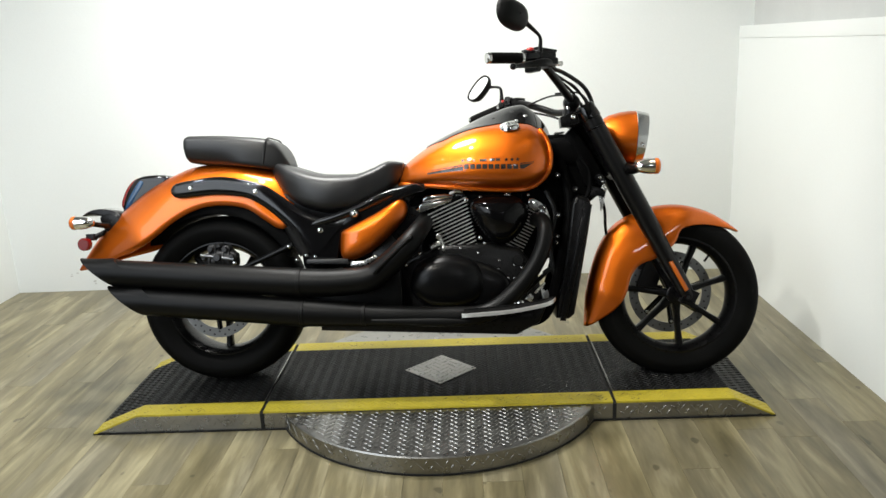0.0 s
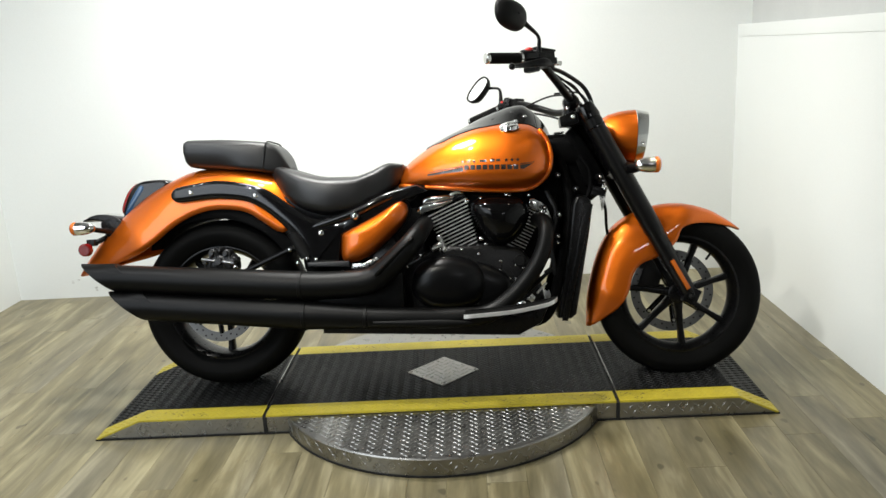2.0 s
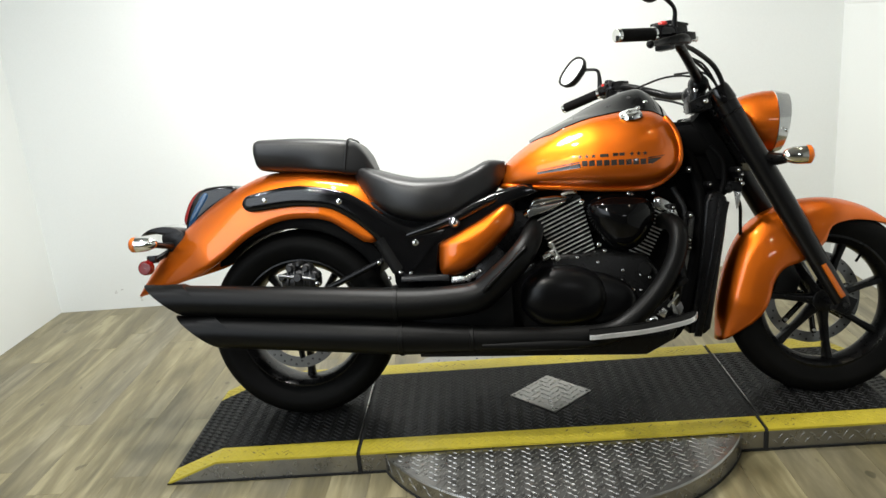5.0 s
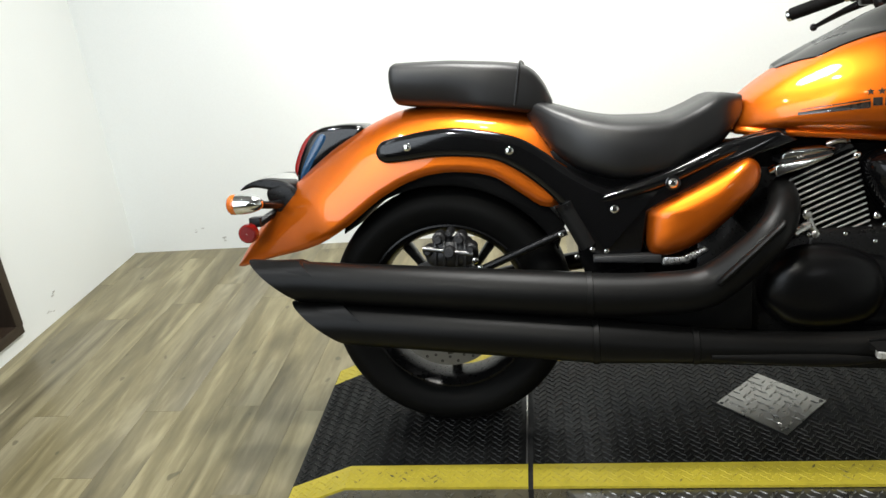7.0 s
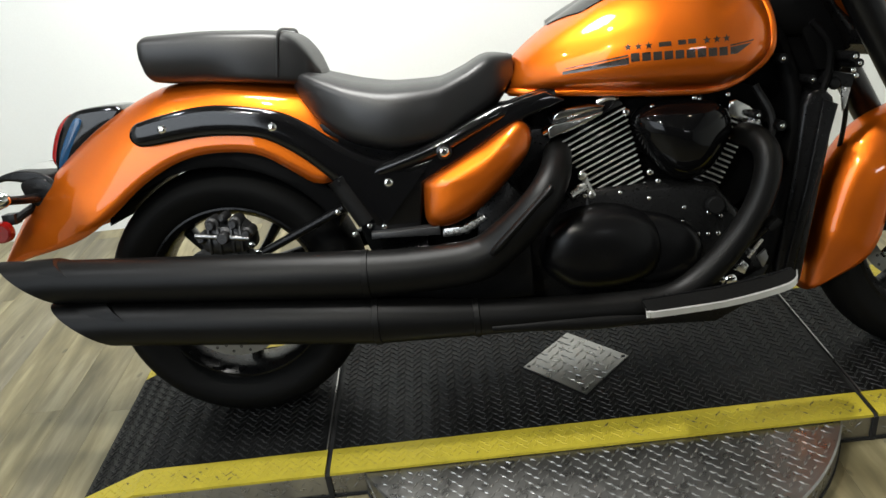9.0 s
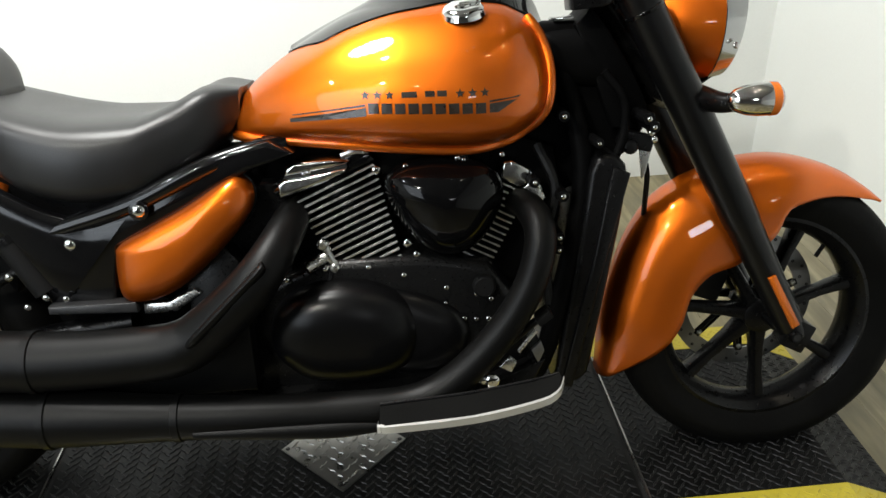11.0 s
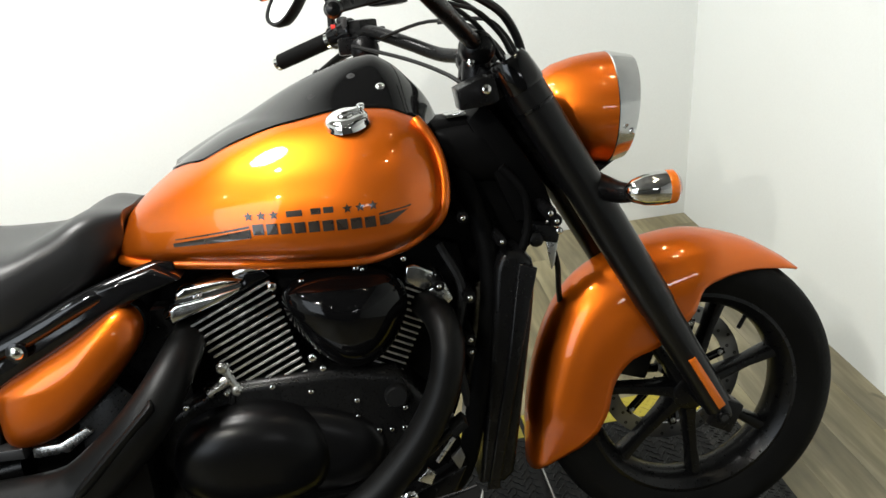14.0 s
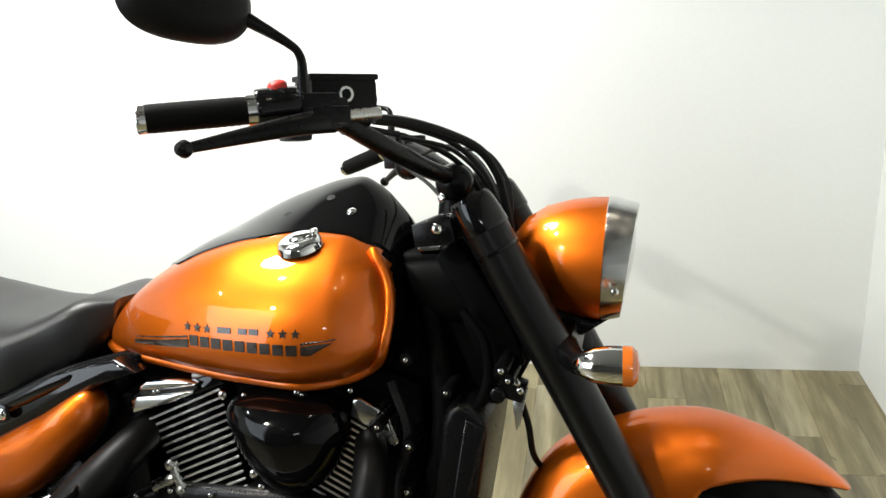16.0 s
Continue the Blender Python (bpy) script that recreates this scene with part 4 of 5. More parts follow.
part("link_rod", tube([(-0.748, -0.142, 0.418), (-0.519, -0.15, 0.516)], 0.010, 10), M_SATIN, bike, "straight black suspension link")
bolt(bike, (-0.531, -0.160, 0.510), r=0.007)
part("frame_web", slab([(-0.50, 0.56), (-0.20, 0.56), (-0.13, 0.40), (-0.16, 0.36), (-0.46, 0.36), (-0.49, 0.44)], -0.125, 0.06, 0.01, 2), M_BLACK, bike, "black frame web behind the exhaust")
bolt(shock, (-0.462, -0.188, 0.478), (-0.497, -0.186, 0.462), (-0.43, -0.186, 0.473), r=0.006)
cal_poly = outline([(-0.862, 0.470), (-0.846, 0.484), (-0.834, 0.508), (-0.812, 0.516), (-0.796, 0.505), (-0.778, 0.512), (-0.758, 0.508), (-0.738, 0.486), (-0.732, 0.462), (-0.742, 0.440), (-0.80, 0.432), (-0.85, 0.440)], 48)
caliper = part("rear_caliper", cushion(cal_poly, -0.118, 0.014, 0.016, 0.018, 8, 3), M_DULL, bike, "dull grey rear brake caliper")
part("caliper_back", slab([tuple(p) for p in inset(cal_poly, 0.002)], -0.12, -0.095, 0.004), M_DULL, caliper)
for cx, cz, r, hgt in ((-0.822, 0.508, 0.016, 0.034), (-0.770, 0.506, 0.015, 0.034), (-0.850, 0.478, 0.013, 0.026), (-0.746, 0.480, 0.014, 0.030), (-0.796, 0.478, 0.022, 0.040), (-0.796, 0.520, 0.010, 0.020)):
    part("caliper_lug", revolve([(0.001, -0.128 - hgt), (r * 0.5, -0.128 - hgt), (r * 0.62, -0.125 - hgt), (r * 0.66, -0.146), (r, -0.142), (r, -0.10)], 18, (cx, 0, cz)), M_DULL, caliper)
part("caliper_rib", joined(*(tube([(x, -0.140, 0.440), (x + 0.004, -0.150, 0.470), (x + 0.002, -0.142, 0.505)], 0.004, 6) for x in (-0.834, -0.812, -0.782, -0.762))), M_DULL, caliper)
part("pad_pin", tube([(-0.86, -0.152, 0.488), (-0.74, -0.152, 0.470)], 0.006, 10), M_STEEL, caliper)
bolt(caliper, (-0.735, -0.156, 0.455), (-0.725, -0.15, 0.435), r=0.008)

# exhaust
def muffler(name, x0, z0, r0, x1, z1, r1, cut, y, label):
    """A straight can from x0 to x1 whose end is cut on the slant."""
    rings = []
    xe = x1 + cut / 2
    for i in range(12):
        u = i / 11
        x, z, r = x0 + (xe - x0) * u, z0 + (z1 - z0) * u, r0 + (r1 - r0) * u
        rings.append([(x, y + r * math.cos(a), z + r * math.sin(a)) for a in np.linspace(0, 2 * np.pi, 32, endpoint=False)])
    slope = (z1 - z0) / (xe - x0)
    rings.append([(x1 - cut / 2 * math.sin(a), y + r1 * math.cos(a), z1 + slope * (x1 - cut / 2 * math.sin(a) - xe) + r1 * math.sin(a)) for a in np.linspace(0, 2 * np.pi, 32, endpoint=False)])
    bore = []
    for p in rings[-1]:
        bore.append((p[0] + 0.001, y + (p[1] - y) * 0.93, z1 + (p[2] - z1) * 0.93))
    deep = [(p[0] + 0.12, p[1], p[2]) for p in bore]
    return part(name, loft(rings + [bore, deep], caps=True), M_MATT, bike, label, sharp=35)


upper = muffler("upper_silencer", -0.47, 0.386, 0.052, -1.195, 0.438, 0.048, 0.125, -0.245, "matt black slash-cut upper silencer")
lower = muffler("lower_silencer", -0.46, 0.283, 0.050, -1.095, 0.335, 0.048, 0.13, -0.255, "matt black slash-cut lower silencer")
pipe_u = part("rear_header", tube([(-0.034, -0.10, 0.590), (-0.054, -0.200, 0.556), (-0.088, -0.248, 0.512), (-0.138, -0.252, 0.462), (-0.196, -0.245, 0.414), (-0.230, -0.245, 0.396), (-0.275, -0.245, 0.388), (-0.38, -0.245, 0.384), (-0.475, -0.245, 0.386)], [0.030, 0.034, 0.038, 0.041, 0.044, 0.0465, 0.0475, 0.049, 0.051], 22), M_MATT, bike, "matt black rear exhaust header")
part("heat_shield", tube([(-0.076, -0.268, 0.534), (-0.086, -0.277, 0.524), (-0.188, -0.285, 0.430), (-0.198, -0.277, 0.420)], [0.010, 0.017, 0.017, 0.010], 16, flat=0.5), M_MATT, pipe_u, "raised heat shield")
pipe_l = part("front_header", tube([(0.345, -0.07, 0.575), (0.376, -0.15, 0.578), (0.388, -0.205, 0.540), (0.367, -0.222, 0.462), (0.315, -0.228, 0.378), (0.235, -0.235, 0.298), (0.16, -0.243, 0.260), (0.05, -0.25, 0.255), (-0.12, -0.255, 0.262), (-0.25, -0.255, 0.268), (-0.46, -0.255, 0.283)],
    [0.024, 0.027, 0.028, 0.028, 0.029, 0.031, 0.033, 0.035, 0.036, 0.039, 0.050], 20), M_MATT, bike, "matt black front exhaust header")
part("heat_shield", tube([(0.12, -0.285, 0.240), (0.0, -0.291, 0.243), (-0.22, -0.292, 0.252)], [0.006, 0.014, 0.006], 12, flat=0.6), M_MATT, pipe_l)
for x, z, y, r in ((-0.463, 0.283, -0.255, 0.0525), (-0.25, 0.268, -0.255, 0.0415), (-0.473, 0.386, -0.245, 0.0535)):
    part("clamp_band", revolve([(r - 0.004, -0.008), (r, -0.006), (r, 0.006), (r - 0.004, 0.008)], 32, (x, y, z), "x"), M_MATT, pipe_l if z < 0.3 else pipe_u)
part("silencer_bracket", slab([(-0.47, 0.35), (-0.22, 0.365), (-0.16, 0.43), (-0.12, 0.43), (-0.12, 0.29), (-0.47, 0.29)], -0.215, -0.17, 0.005), M_MATT, bike, "black exhaust carrier plate")

# engine
part("crankcase", slab([(-0.14, 0.24), (0.30, 0.21), (0.38, 0.28), (0.36, 0.40), (0.30, 0.48), (0.20, 0.50), (0.00, 0.50), (-0.13, 0.44)], -0.15, 0.15, 0.02, 3), M_ENGINE, bike, "black engine crankcase")
case_poly = outline([(-0.094, 0.385), (-0.082, 0.420), (-0.050, 0.448), (0.000, 0.464), (0.055, 0.466), (0.105, 0.454), (0.150, 0.426), (0.172, 0.385), (0.172, 0.335), (0.140, 0.292), (0.060, 0.272), (-0.030, 0.280), (-0.080, 0.318), (-0.096, 0.352)], 72)
clutch = part("clutch_cover", domed(case_poly, -0.15, 0.068, 2.5, 16, (-0.012, 0.012)), M_COVER, bike, "satin black domed clutch cover", sharp=60)
low_poly = outline([(0.10, 0.436), (0.150, 0.438), (0.200, 0.420), (0.244, 0.392), (0.266, 0.350), (0.252, 0.300), (0.200, 0.274), (0.120, 0.276), (0.09, 0.35)], 60)
part("water_pump_cover", domed(low_poly, -0.14, 0.042, 2.4, 14), M_COVER, bike, "satin black side casing", sharp=60)
for c in ((-0.059, -0.152, 0.47), (0.012, -0.155, 0.487), (0.088, -0.155, 0.486), (0.15, -0.155, 0.467), (0.225, -0.155, 0.438), (0.28, -0.15, 0.42), (-0.11, -0.152, 0.43), (0.30, -0.15, 0.37)):
    bolt(bike, c, r=0.0048)
part("belly", slab([(-0.42, 0.205), (0.28, 0.175), (0.36, 0.215), (0.40, 0.30), (0.30, 0.26), (-0.42, 0.26)], -0.19, 0.19, 0.012, 2), M_SATIN, bike, "black lower frame cradle")
part("pivot_block", slab([(-0.23, 0.30), (-0.12, 0.29), (-0.12, 0.50), (-0.16, 0.55), (-0.23, 0.50)], -0.17, 0.17, 0.01, 2), M_ENGINE, bike)


def cylinder_fins(base, head, count, w0, w1, depth, name, label, dark=0):
    """A finned cylinder: a barrel with plates square to its axis."""
    a, b = np.array(base), np.array(head)
    ax = (b - a) / np.linalg.norm(b - a)
    across = np.array([ax[1], -ax[0]])
    m = lambda q, y: (q[0], y, q[1])
    core = []
    for s in (0, 1):
        c = a + (b - a) * s
        w = (w0 + (w1 - w0) * s) * 0.41
        core.append([m(c + across * w * math.cos(t), depth * 0.86 * math.sin(t)) for t in np.linspace(0, 2 * np.pi, 24, endpoint=False)])
    ob = part(name, loft(core), M_ENGINE, bike, label)
    th = np.linalg.norm(b - a) / count
    for i in range(count):
        u = (i + 0.5) / count
        c, w = a + (b - a) * u, (w0 + (w1 - w0) * u) / 2
        rings = []
        for h, k in ((-0.16, 0.985), (-0.13, 1.0), (0.13, 1.0), (0.16, 0.985)):
            o = c + ax * th * h
            rings.append([m(o + across * w * k * math.copysign(abs(math.cos(t)) ** 0.4, math.cos(t)), depth * k * math.copysign(abs(math.sin(t)) ** 0.3, math.sin(t))) for t in np.linspace(0, 2 * np.pi, 36, endpoint=False)])
        fin = part("fin", loft(rings), M_ENGINE, ob)
        if i >= dark:
            bar = [m(c + across * w * k, -depth - 0.0006) for k in (-0.93, -0.90, 0.90, 0.93)]
            part("fin_edge", tube(bar, th * np.array([0.10, 0.18, 0.18, 0.10]), 6, 1), M_FIN, fin, "polished fin edge")
    return ob


cyl_r = cylinder_fins((0.116, 0.450), (0.034, 0.640), 16, 0.092, 0.178, 0.136, "rear_cylinder", "black rear cylinder with polished cooling fins", 2)
cyl_f = cylinder_fins((0.262, 0.458), (0.345, 0.617), 15, 0.086, 0.088, 0.118, "front_cylinder", "black front cylinder with cooling fins", 2)
head_r = part("rear_head_cover", slab([(-0.056, 0.616), (0.024, 0.641), (0.061, 0.657), (0.064, 0.664), (0.020, 0.656), (-0.044, 0.649), (-0.058, 0.641)], -0.142, 0.08, 0.005, 3), M_POLISH, cyl_r, "chrome rear rocker cover")
part("rocker_groove", slab([(-0.046, 0.646), (0.020, 0.652), (0.064, 0.662), (0.064, 0.670), (0.020, 0.662), (-0.046, 0.655)], -0.132, 0.07, 0.001), M_GAPSHADE, head_r)
part("rocker_lid", slab([(-0.046, 0.653), (0.020, 0.660), (0.066, 0.668), (0.070, 0.676), (0.036, 0.682), (-0.028, 0.678), (-0.043, 0.669)], -0.138, 0.07, 0.009, 4), M_POLISH, head_r, "chrome rocker lid")
part("rocker_end", tube([(-0.050, -0.126, 0.634), (-0.064, -0.122, 0.628)], [0.014, 0.011], 14), M_CHROME, head_r, "chrome end cap")
bolt(head_r, (-0.010, -0.142, 0.658), (-0.002, -0.142, 0.660), r=0.0035)
part("head_step", slab([(0.030, 0.640), (0.070, 0.652), (0.112, 0.672), (0.100, 0.688), (0.06, 0.680), (0.060, 0.660)], -0.126, 0.08, 0.004), M_GLOSS, cyl_r)
part("head_pipe", tube([(0.055, -0.12, 0.682), (0.080, -0.125, 0.690), (0.100, -0.12, 0.686)], 0.006, 8), M_ALU, cyl_r)
part("head_bracket", block(-0.047, -0.118, 0.630, 0.014, 0.03, 0.022, 0.003, (0, -20, 0)), M_ALU, cyl_r)
head_f = part("front_head_cover", slab([(0.331, 0.626), (0.338, 0.654), (0.352, 0.657), (0.384, 0.638), (0.378, 0.612), (0.364, 0.606)], -0.122, 0.09, 0.005, 3), M_POLISH, cyl_f, "chrome front rocker cover")
part("rocker_lid", slab([(0.366, 0.602), (0.380, 0.610), (0.386, 0.634), (0.399, 0.622), (0.413, 0.584), (0.404, 0.576)], -0.119, 0.08, 0.004, 2), M_ALU, head_f, "dull lower rocker edge")
part("rocker_end", slab([(0.388, 0.628), (0.398, 0.620), (0.402, 0.602), (0.390, 0.606)], -0.125, -0.03, 0.003), M_CHROME, head_f, "chrome end cap")
bolt(cyl_r, (0.114, -0.134, 0.656), (0.160, -0.134, 0.52), r=0.008)
bolt(cyl_r, (0.175, -0.14, 0.500), (0.185, -0.14, 0.478), r=0.006)
part("spark_plug_cap", joined(tube([(-0.020, -0.152, 0.490), (0.014, -0.140, 0.506)], 0.0115, 14), tube([(0.012, -0.140, 0.534), (0.020, -0.142, 0.505), (0.032, -0.140, 0.484)], 0.0085, 10), dome((0.010, -0.146, 0.530), 0.010), dome((0.028, -0.148, 0.486), 0.009)), M_ALU, cyl_r, "bare metal fitting on the rear cylinder")
part("coolant_pipe", tube([(0.02, -0.145, 0.485), (0.018, -0.15, 0.462), (0.03, -0.14, 0.44)], 0.006, 8), M_SATIN, cyl_r)
air_poly = outline([(0.126, 0.634), (0.138, 0.656), (0.166, 0.669), (0.216, 0.674), (0.272, 0.669), (0.310, 0.654), (0.331, 0.628), (0.332, 0.592), (0.314, 0.550), (0.284, 0.514), (0.244, 0.497), (0.202, 0.506), (0.162, 0.546), (0.133, 0.598)], 72)
air = part("air_cleaner", domed(air_poly, -0.140, 0.066, 1.8, 18, (0, 0.008)), M_CONSOLE, bike, "gloss black heart-shaped air cleaner cover", sharp=60)
part("air_cleaner_back", slab([tuple(p) for p in inset(air_poly, 0.004)], -0.14, 0.10, 0.005), M_ENGINE, bike)
bolt(bike, (0.165, -0.155, 0.664), (0.255, -0.15, 0.672), (0.335, -0.12, 0.668), r=0.0048)
part("oil_filler", revolve([(0.001, -0.165), (0.017, -0.165), (0.021, -0.16), (0.021, -0.13)], 24, (0.293, 0, 0.437)), M_PLASTIC, bike, "ribbed black oil filler cap")
part("breather_hose", tube([(0.40, -0.10, 0.68), (0.43, -0.12, 0.60), (0.41, -0.12, 0.50), (0.42, -0.12, 0.38)], 0.009, 8), M_CABLE, bike)
part("carburettor_block", block(0.215, 0, 0.62, 0.2, 0.2, 0.12, 0.01), M_BLACK, bike)
part("engine_core", slab([(-0.10, 0.42), (0.36, 0.40), (0.43, 0.45), (0.455, 0.58), (0.44, 0.67), (0.30, 0.72), (-0.06, 0.70), (-0.16, 0.60)], -0.075, 0.14, 0.02), M_BLACK, bike)

# radiator and neck
rad = part("radiator", slab([(0.488, 0.628), (0.497, 0.650), (0.515, 0.662), (0.538, 0.657), (0.554, 0.640), (0.559, 0.615), (0.546, 0.53), (0.514, 0.36), (0.490, 0.235), (0.470, 0.218), (0.424, 0.222), (0.462, 0.45)], -0.137, 0.135, 0.014, 4), M_SATIN, bike, "black radiator with side cowl")
part("cowl", slab([(0.528, 0.640), (0.560, 0.625), (0.516, 0.455), (0.458, 0.212), (0.436, 0.214), (0.492, 0.455)], -0.145, -0.128, 0.006, 3), M_SATIN, rad)
for s in (-1, 1):
    part("down_tube", tube([(0.45, s * 0.05, 0.82), (0.485, s * 0.10, 0.62), (0.43, s * 0.12, 0.36), (0.385, s * 0.12, 0.235), (0.30, s * 0.12, 0.205)], 0.019, 12), M_BLACK, bike, "black frame down tube")
neck = part("neck_cover", slab([(0.36, 0.870), (0.42, 0.885), (0.50, 0.885), (0.60, 0.765), (0.618, 0.705), (0.590, 0.655), (0.53, 0.61), (0.44, 0.57), (0.38, 0.60), (0.37, 0.70)], -0.055, 0.055, 0.012, 3), M_BLACK, bike, "black steering neck cover")
bolt(neck, (0.473, -0.057, 0.724), r=0.0095)
bolt(neck, (0.565, -0.08, 0.662), (0.605, -0.11, 0.69), (0.61, -0.112, 0.678), r=0.006)
coil_poly = spaced(np.vstack([curve([(0.415, 0.868), (0.46, 0.872), (0.505, 0.868), (0.530, 0.835), (0.548, 0.795), (0.535, 0.770), (0.48, 0.772), (0.435, 0.790), (0.418, 0.83)], 5), [(0.415, 0.868)]]), 40)[:-1]
coil = part("coil_cover", cushion(coil_poly, -0.053, 0.016, 0.010, 0.020, 8, 5), M_BLACK, bike, "black moulded cover at the steering neck", sharp=60)
bolt(coil, (0.440, -0.066, 0.846), (0.452, -0.068, 0.806), r=0.0045)
part("neck_hose", tube([(0.52, -0.10, 0.80), (0.555, -0.105, 0.75), (0.558, -0.10, 0.69), (0.54, -0.10, 0.64)], 0.008, 10), M_BLACK, bike, "black hose beside the neck")
horn = part("horn_bracket", joined(block(0.585, -0.075, 0.672, 0.06, 0.04, 0.03, 0.006, (0, 15, 0)), dome((0.571, -0.096, 0.664), 0.014, (0, -1, 0), 0.5)), M_SATIN, bike, "black bracket and hose fitting at the neck")
part("tab", slab([(0.592, 0.655), (0.618, 0.672), (0.604, 0.61), (0.598, 0.60)], -0.085, -0.075, 0.002), M_ALU, horn)
part("brake_hose", tube([(0.597, -0.07, 0.68), (0.606, -0.065, 0.640), (0.615, -0.06, 0.60), (0.619, -0.04, 0.545), (0.63, 0.0, 0.50)], 0.0055, 8), M_CABLE, bike)

# small fittings round the front cylinder and neck
for x, z, r in ((0.440, 0.733, 0.0055), (0.501, 0.683, 0.0045), (0.587, 0.721, 0.0065), (0.597, 0.706, 0.0055), (0.265, 0.669, 0.0045), (0.264, 0.656, 0.0065), (0.432, 0.517, 0.0055), (0.431, 0.494, 0.0045), (0.388, 0.621, 0.0055), (0.382, 0.588, 0.0045), (0.438, 0.593, 0.0065), (0.305, 0.410, 0.0055), (0.222, 0.407, 0.0045), (0.255, 0.374, 0.0065), (0.277, 0.372, 0.0055), (0.312, 0.260, 0.0045), (0.296, 0.255, 0.0065), ):
    part("bolt", dome((x, -0.152, z), 0.72 * r), M_CHROME, bike, "bright bolt")
    part("boss", revolve([(0.002, -0.151), (r + 0.004, -0.1505), (r + 0.005, -0.146), (r + 0.004, -0.04)], 14, (x, 0, z)), M_SATIN, bike)

# front fork
FORK_R = [0.0350, 0.0350, 0.0340, 0.0315, 0.0290, 0.0265, 0.020]
top, bot = np.array([0.545, 0.968]), np.array([0.902, 0.275])
for s in (-1, 1):
    at = lambda u: (top[0] + (bot[0] - top[0]) * u, s * 0.118, top[1] + (bot[1] - top[1]) * u)
    leg = part("fork_leg", tube([at(0.05), at(0.30), at(0.62), at(0.66), at(0.80), at(0.97), at(1.0)], FORK_R, 24, 3), M_FORK, bike, "thick satin black fork leg")
    part("fork_cap", tube([at(-0.015), at(0.0), at(0.052), at(0.056)], [0.029, 0.034, 0.0375, 0.0355], 24, 2), M_GLOSS, leg, "gloss black fork cap")
    part("seam_ring", tube([at(0.096), at(0.098), at(0.104), at(0.106)], [0.0345, 0.0362, 0.0362, 0.0345], 24, 1), M_GLOSS, leg)
    part("axle_clamp", joined(block(*at(0.985), 0.05, 0.045, 0.06, 0.008, (0, 27, 0)), revolve([(0.001, s * 0.150), (0.0105, s * 0.150), (0.0125, s * 0.146), (0.0125, s * 0.10)], 16, (0.888, 0, 0.288))), M_SATIN, leg)
    part("axle_end", revolve([(0.001, s * 0.151), (0.007, s * 0.151), (0.007, s * 0.14)], 12, (0.888, 0, 0.288)), M_GAPSHADE, leg)
    part("reflector", slab([(0.821, 0.413), (0.834, 0.419), (0.889, 0.317), (0.876, 0.309)], s * 0.154, s * 0.140, 0.002), M_AMBER, leg, "amber side reflector")
    if s < 0:
        continue
    cal = part("front_caliper", joined(block(0.80, s * 0.083, 0.345, 0.075, 0.05, 0.11, 0.01, (0, 20, 0)), block(0.775, s * 0.09, 0.39, 0.04, 0.05, 0.04, 0.008)), M_DULL, leg, "dark grey front brake caliper")
    bolt(cal, (0.83, s * 0.112, 0.31), (0.80, s * 0.112, 0.285), r=0.006, direction=(0, s, 0))
part("axle", tube([(0.882, -0.13, 0.286), (0.882, 0.13, 0.286)], 0.012, 12), M_SATIN, bike)
part("upper_clamp", slab([(0.495, 0.925), (0.505, 0.955), (0.545, 0.965), (0.575, 0.945), (0.565, 0.920), (0.52, 0.915)], -0.125, 0.125, 0.006, 2), M_SATIN, bike, "black upper fork clamp")
part("clamp_lug", joined(block(0.500, -0.095, 0.928, 0.035, 0.045, 0.03, 0.004, (0, 25, 0)), block(0.520, -0.06, 0.945, 0.05, 0.04, 0.025, 0.004, (0, 25, 0))), M_SATIN, bike)
part("clamp_block", slab([(0.454, 0.938), (0.498, 0.954), (0.516, 0.948), (0.522, 0.914), (0.510, 0.908), (0.458, 0.904)], -0.138, -0.06, 0.004), M_SATIN, bike, "square black clamp block beside the fork")
part("fork_shroud", slab([(0.503, 0.908), (0.538, 0.862), (0.573, 0.804), (0.600, 0.751), (0.612, 0.708), (0.594, 0.690), (0.544, 0.695), (0.474, 0.879)], -0.075, 0.05, 0.006), M_BLACK, bike, "black shroud between neck and fork")
bolt(bike, (0.508, -0.118, 0.930), r=0.007)
bolt(bike, (0.498, -0.154, 0.935), r=0.0075)
part("lower_clamp", slab([(0.63, 0.74), (0.64, 0.77), (0.69, 0.77), (0.70, 0.73), (0.66, 0.715)], -0.125, 0.125, 0.006, 2), M_SATIN, bike, "black lower fork clamp")
part("ignition_plate", block(0.458, -0.03, 0.890, 0.036, 0.05, 0.006, 0.002, (0, -4, 0)), M_POLISH, bike, "bright plate by the steering lock")
part("steering_stem", tube([(0.51, 0, 0.95), (0.65, 0, 0.74)], 0.03, 14), M_SATIN, bike)

